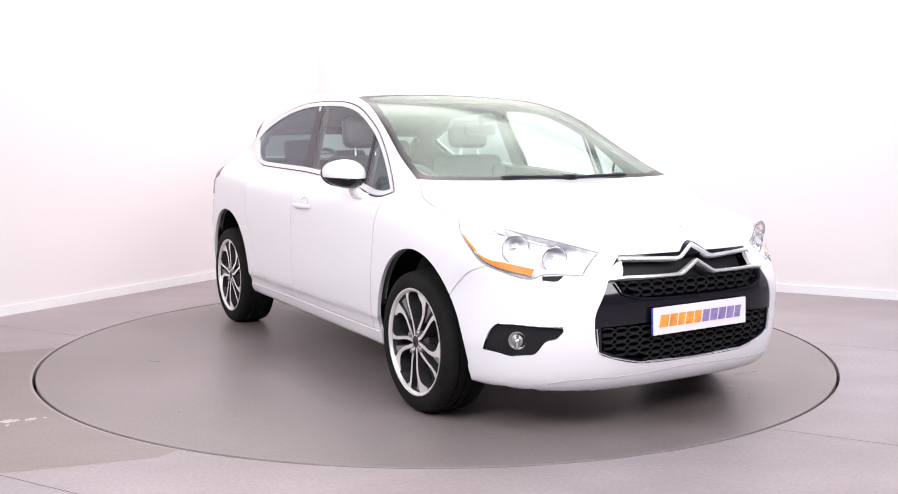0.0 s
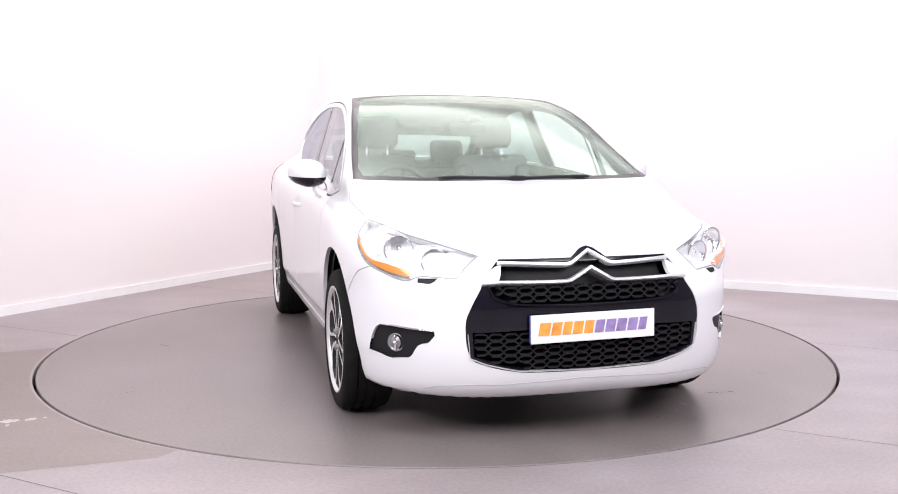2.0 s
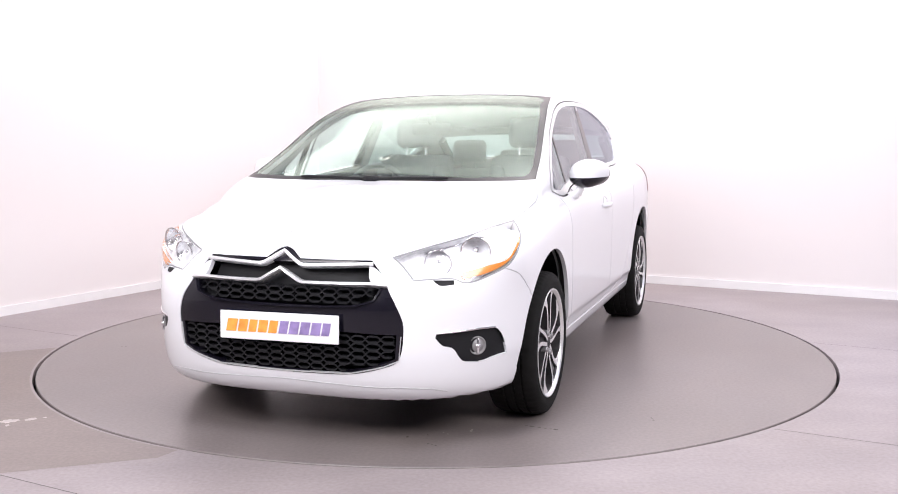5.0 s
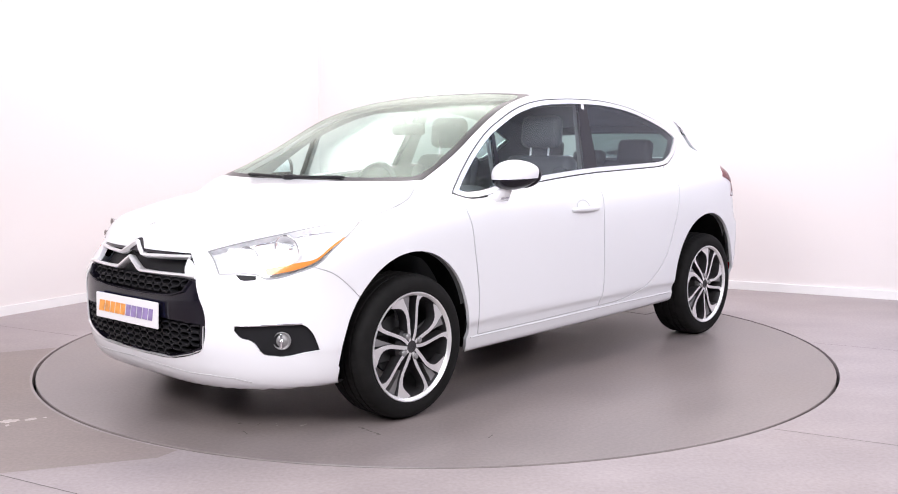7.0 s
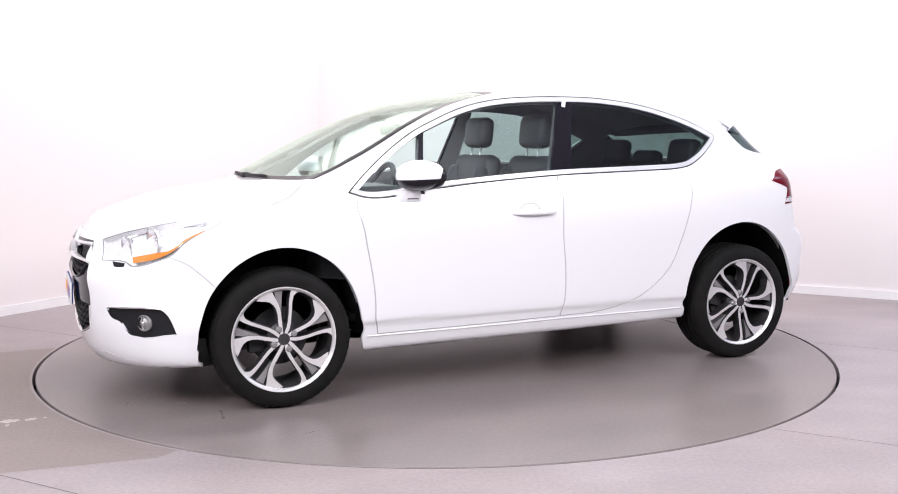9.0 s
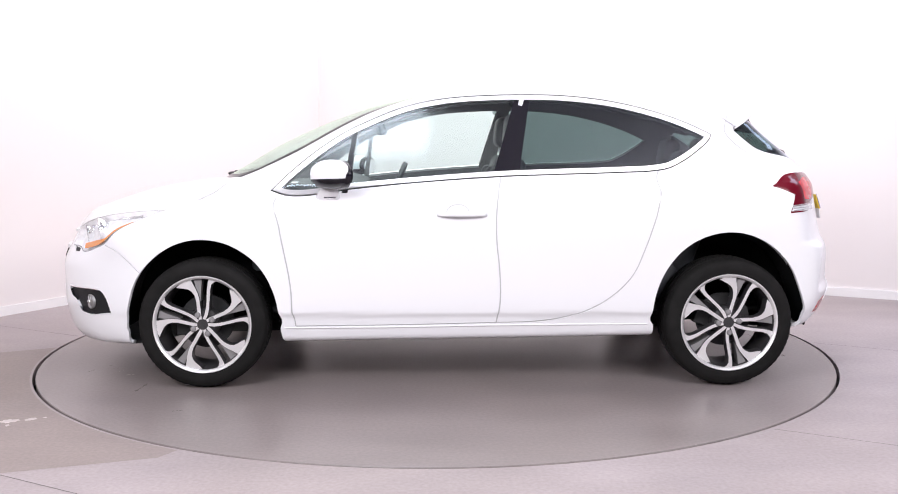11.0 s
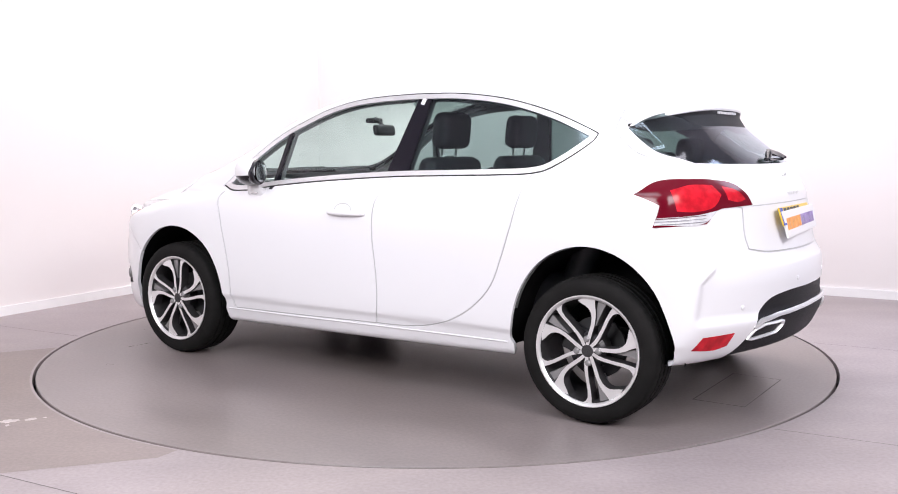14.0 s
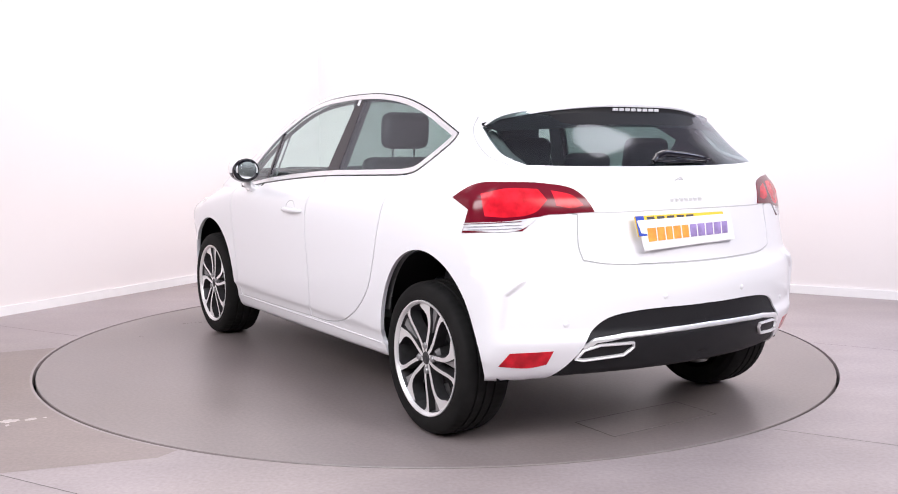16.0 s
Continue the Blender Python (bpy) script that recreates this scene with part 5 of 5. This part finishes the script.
for y in (0.55, 0.08, -0.08, -0.58):
    bm = bmesh.new()
    lathe(bm, [(0.036, 0.0), (0.040, -0.012), (0.044, -0.012), (0.046, 0.0)], 24, "x")
    bmesh.ops.transform(bm, matrix=pose(0.515, y, 0.875), verts=bm.verts)
    part("air_vent", bm, CHROME, dash, "chrome-ringed air vent", smooth=True)
m = pose(0.40, -0.37, 0.90, 0, -22, 0)
bm = bmesh.new()
n1, n2 = 40, 10
ring = [[bm.verts.new(m @ Vector((0.017 * math.sin(2 * math.pi * j / n2), (0.180 + 0.017 * math.cos(2 * math.pi * j / n2)) * math.cos(2 * math.pi * i / n1), (0.180 + 0.017 * math.cos(2 * math.pi * j / n2)) * math.sin(2 * math.pi * i / n1)))) for j in range(n2)] for i in range(n1)]
for i in range(n1):
    for j in range(n2):
        bm.faces.new((ring[i][j], ring[(i + 1) % n1][j], ring[(i + 1) % n1][(j + 1) % n2], ring[i][(j + 1) % n2]))
box(bm, (-0.005, -0.07, -0.06), (0.04, 0.07, 0.06), m, 0.02)
for a in (0, 180, 270):
    box(bm, (0.0, 0.05, -0.02), (0.02, 0.175, 0.02), m @ Matrix.Rotation(radians(a), 4, "X"), 0.006)
tube(bm, [m @ Vector((0.03, 0, 0)), m @ Vector((0.18, 0, -0.02))], 0.035)
part("steering_wheel", bm, LEATHER, car, "black leather steering wheel", smooth=True)
bm = bmesh.new()
box(bm, (-0.02, -0.11, -0.033), (0.02, 0.11, 0.033), pose(0.46, 0.0, 1.272, 0, 12, 8), 0.018)
tube(bm, [(0.47, 0, 1.30), (0.53, 0, 1.345)], 0.012)
box(bm, (0.50, -0.045, 1.315), (0.57, 0.045, 1.345), None, 0.012)
part("rear_view_mirror", bm, PLASTIC, car, "black interior mirror", smooth=True)
bm = bmesh.new()
box(bm, (-0.05, -0.11, 0), (0.05, 0.11, 0.0015), pose(0.93, 0.46, 0.988, 0, 0, 6))
part("paper_slip", bm, PAPER, car, "white paper slip on the dashboard")
for s in (1, -1):
    # rear lining round the hatch
    bm = bmesh.new()
    tube(bm, [(-1.36, s * 0.60, 1.22), (-1.50, s * 0.61, 1.13), (-1.64, s * 0.61, 1.07)], 0.03)
    part("hatch_lining", bm, LINING, car, smooth=True)


# ---- floor details ----
def flat_blob(name, at, size, mat, seed, label, parent=None, stretch=1.0, turn=0.0, pieces=1):
    rnd = random.Random(seed)
    bm = bmesh.new()
    for k in range(pieces):
        cx = (k - (pieces - 1) / 2) * size * 1.7 + rnd.uniform(-0.2, 0.2) * size
        cy = rnd.uniform(-0.3, 0.3) * size * stretch
        n = 22
        r0 = size * rnd.uniform(0.45, 1.0)
        vs = []
        for i in range(n):
            a = 2 * math.pi * i / n
            r = r0 * rnd.uniform(0.55, 1.1)
            vs.append(bm.verts.new((cx + r * math.cos(a), cy + r * math.sin(a) * stretch, 0.0012)))
        bm.faces.new(vs)
    bmesh.ops.triangulate(bm, faces=bm.faces[:])
    ob = mesh_object(name, bm, mat, parent)
    ob.matrix_local = pose(at[0], at[1], 0, 0, 0, turn)
    return tagged(ob, label)


JOINT = material("dark_floor_joint", (0.13, 0.115, 0.118), 0.9)
SMEAR = material("pale_paint_splash", (0.52, 0.47, 0.46), 0.7, vary=0.2, scale=30)
SMUDGE = material("dark_tyre_smudge", (0.12, 0.105, 0.10), 0.7, vary=0.3, scale=50)
along, across = Vector((0.8745, -0.485, 0)), Vector((0.485, 0.8745, 0))
for off in (1.095, -0.867, -2.80):
    spans = []
    half = math.sqrt(max(0.0, (RING + 0.02) ** 2 - off * off)) if abs(off) < RING else 0
    spans = [(-4.6, -half), (half, 4.6)] if half else [(-4.6, 4.6)]
    for a, b in spans:
        lo = max(a, -3.05)
        bm = bmesh.new()
        p, q = across * off + along * lo, across * off + along * b
        w = across * 0.0022
        for k in range(1):
            bm.faces.new([bm.verts.new(v + Vector((0, 0, 0.0008))) for v in (p - w, q - w, q + w, p + w)])
        tagged(mesh_object("floor_joint", bm, JOINT), "thin dark joint in the concrete floor", kind="structure")
for i, (dx, dy, sc) in enumerate(((0, 0, 0.055), (0.09, 0.03, 0.045), (-0.1, -0.02, 0.05), (0.03, -0.05, 0.035), (0.14, 0.06, 0.025))):
    tagged(flat_blob("paint_splash", (-1.887 + dx, -1.623 + dy), sc, SMEAR, 5 + i, "pale paint splash on the concrete floor", stretch=0.6, turn=20 + 30 * i), kind="structure")

# worn band of floor beside the turntable, with straight edges
bm = bmesh.new()
edge = [(-4.56, -1.17), (-4.06, -3.09), (-1.62, -2.29), (-1.085, -2.12)]
edge += [((RING + 0.012) * math.cos(radians(a)), (RING + 0.012) * math.sin(radians(a))) for a in np.linspace(243.0, 181.8, 40)]
f = bm.faces.new([bm.verts.new((x, y, 0.0006)) for x, y in edge])
bmesh.ops.triangulate(bm, faces=[f])
bmesh.ops.recalc_face_normals(bm, faces=bm.faces)
tagged(mesh_object("floor_worn_band", bm, FLOOR_WORN), "worn brownish band of the concrete floor", kind="structure")
bm = bmesh.new()
box(bm, (-0.0015, -0.0015, 0.07), (0.0015, 0.0, 3.6), pose(3.154, 1.858, 0, 0, 0, -29))
tagged(mesh_object("wall_joint", bm, SKIRTING), "fine vertical joint in the white wall", kind="structure")


# ---- turntable and what moves ----
bm = bmesh.new()
lathe(bm, [(0.0005, 0.0), (RING - 0.019, 0.0), (RING - 0.016, -0.003), (RING - 0.016, -0.05)], 256, "z")
turntable = tagged(mesh_object("turntable", bm, TABLE), "round polished concrete vehicle turntable set in the floor", "turntable")

# hatch plate and marks on the turntable
hx, hy = -1.855, 0.0815
for name, lo, hi in (("hatch_joint", (-0.125, -0.31), (-0.121, 0.31)), ("hatch_joint", (0.121, -0.31), (0.125, 0.31)), ("hatch_joint", (-0.121, -0.31), (0.121, -0.306)), ("hatch_joint", (-0.121, 0.306), (0.121, 0.31))):
    bm = bmesh.new()
    box(bm, (hx + lo[0], hy + lo[1], -0.004), (hx + hi[0], hy + hi[1], 0.0008))
    part(name, bm, JOINT, turntable)
bm = bmesh.new()
box(bm, (hx - 0.119, hy - 0.304, -0.004), (hx + 0.119, hy + 0.304, 0.0012), None)
part("hatch_plate", bm, TABLE, turntable, "rectangular access plate in the turntable")
for i, (x, y, size, k, turn) in enumerate(((1.49, 1.02, 0.016, 6, 85), (1.80, 0.53, 0.018, 1, 10), (1.86, 0.66, 0.012, 3, 70), (1.75, 0.60, 0.010, 2, 30), (-0.4, -1.6, 0.016, 3, 40), (0.7, -1.75, 0.012, 2, 120), (1.2, 1.45, 0.01, 3, 20))):
    flat_blob("tyre_smudge", (x, y), size, SMUDGE, 40 + i, "dark rubber smudge", turntable, 0.6, turn, k)
for i, (x, y) in enumerate(((1.62, 0.75), (1.70, 0.66), (-0.75, -0.3))):
    flat_blob("paint_fleck", (x, y), 0.014, SMEAR, 70 + i, "pale fleck", turntable, 0.5, 60 * i, 2)

HEADINGS = [(0.0, -60.12), (0.5, -61.47), (1.0, -64.61), (1.5, -69.04), (2.0, -75.09), (2.5, -80.75), (3.0, -86.82), (3.5, -92.5), (4.0, -98.67), (4.5, -104.32), (5.0, -110.25), (5.5, -116.1), (6.0, -122.0), (6.5, -127.9),
            (7.0, -133.75), (7.5, -139.33), (8.0, -145.47), (8.5, -151.02), (9.0, -156.98), (9.5, -162.6), (10.0, -168.2), (10.5, -173.85), (11.0, -179.5), (11.5, -185.09), (12.0, -191.1), (12.5, -196.72), (13.0, -202.71),
            (13.5, -208.3), (14.0, -214.35), (14.5, -219.94), (15.0, -225.97), (15.5, -231.57), (16.0, -237.67)]


def motions():
    """The turntable turns at an even pace and carries the car round."""
    walk(turntable, [(t, pose(0, 0, 0, 0, 0, a)) for t, a in HEADINGS])
    offset = Vector((-0.1354, 0.0865, 0.017))
    walk(car, [(t, pose(0, -0.081, 0, 0, 0, a) @ Matrix.Translation(offset)) for t, a in HEADINGS])


motions()
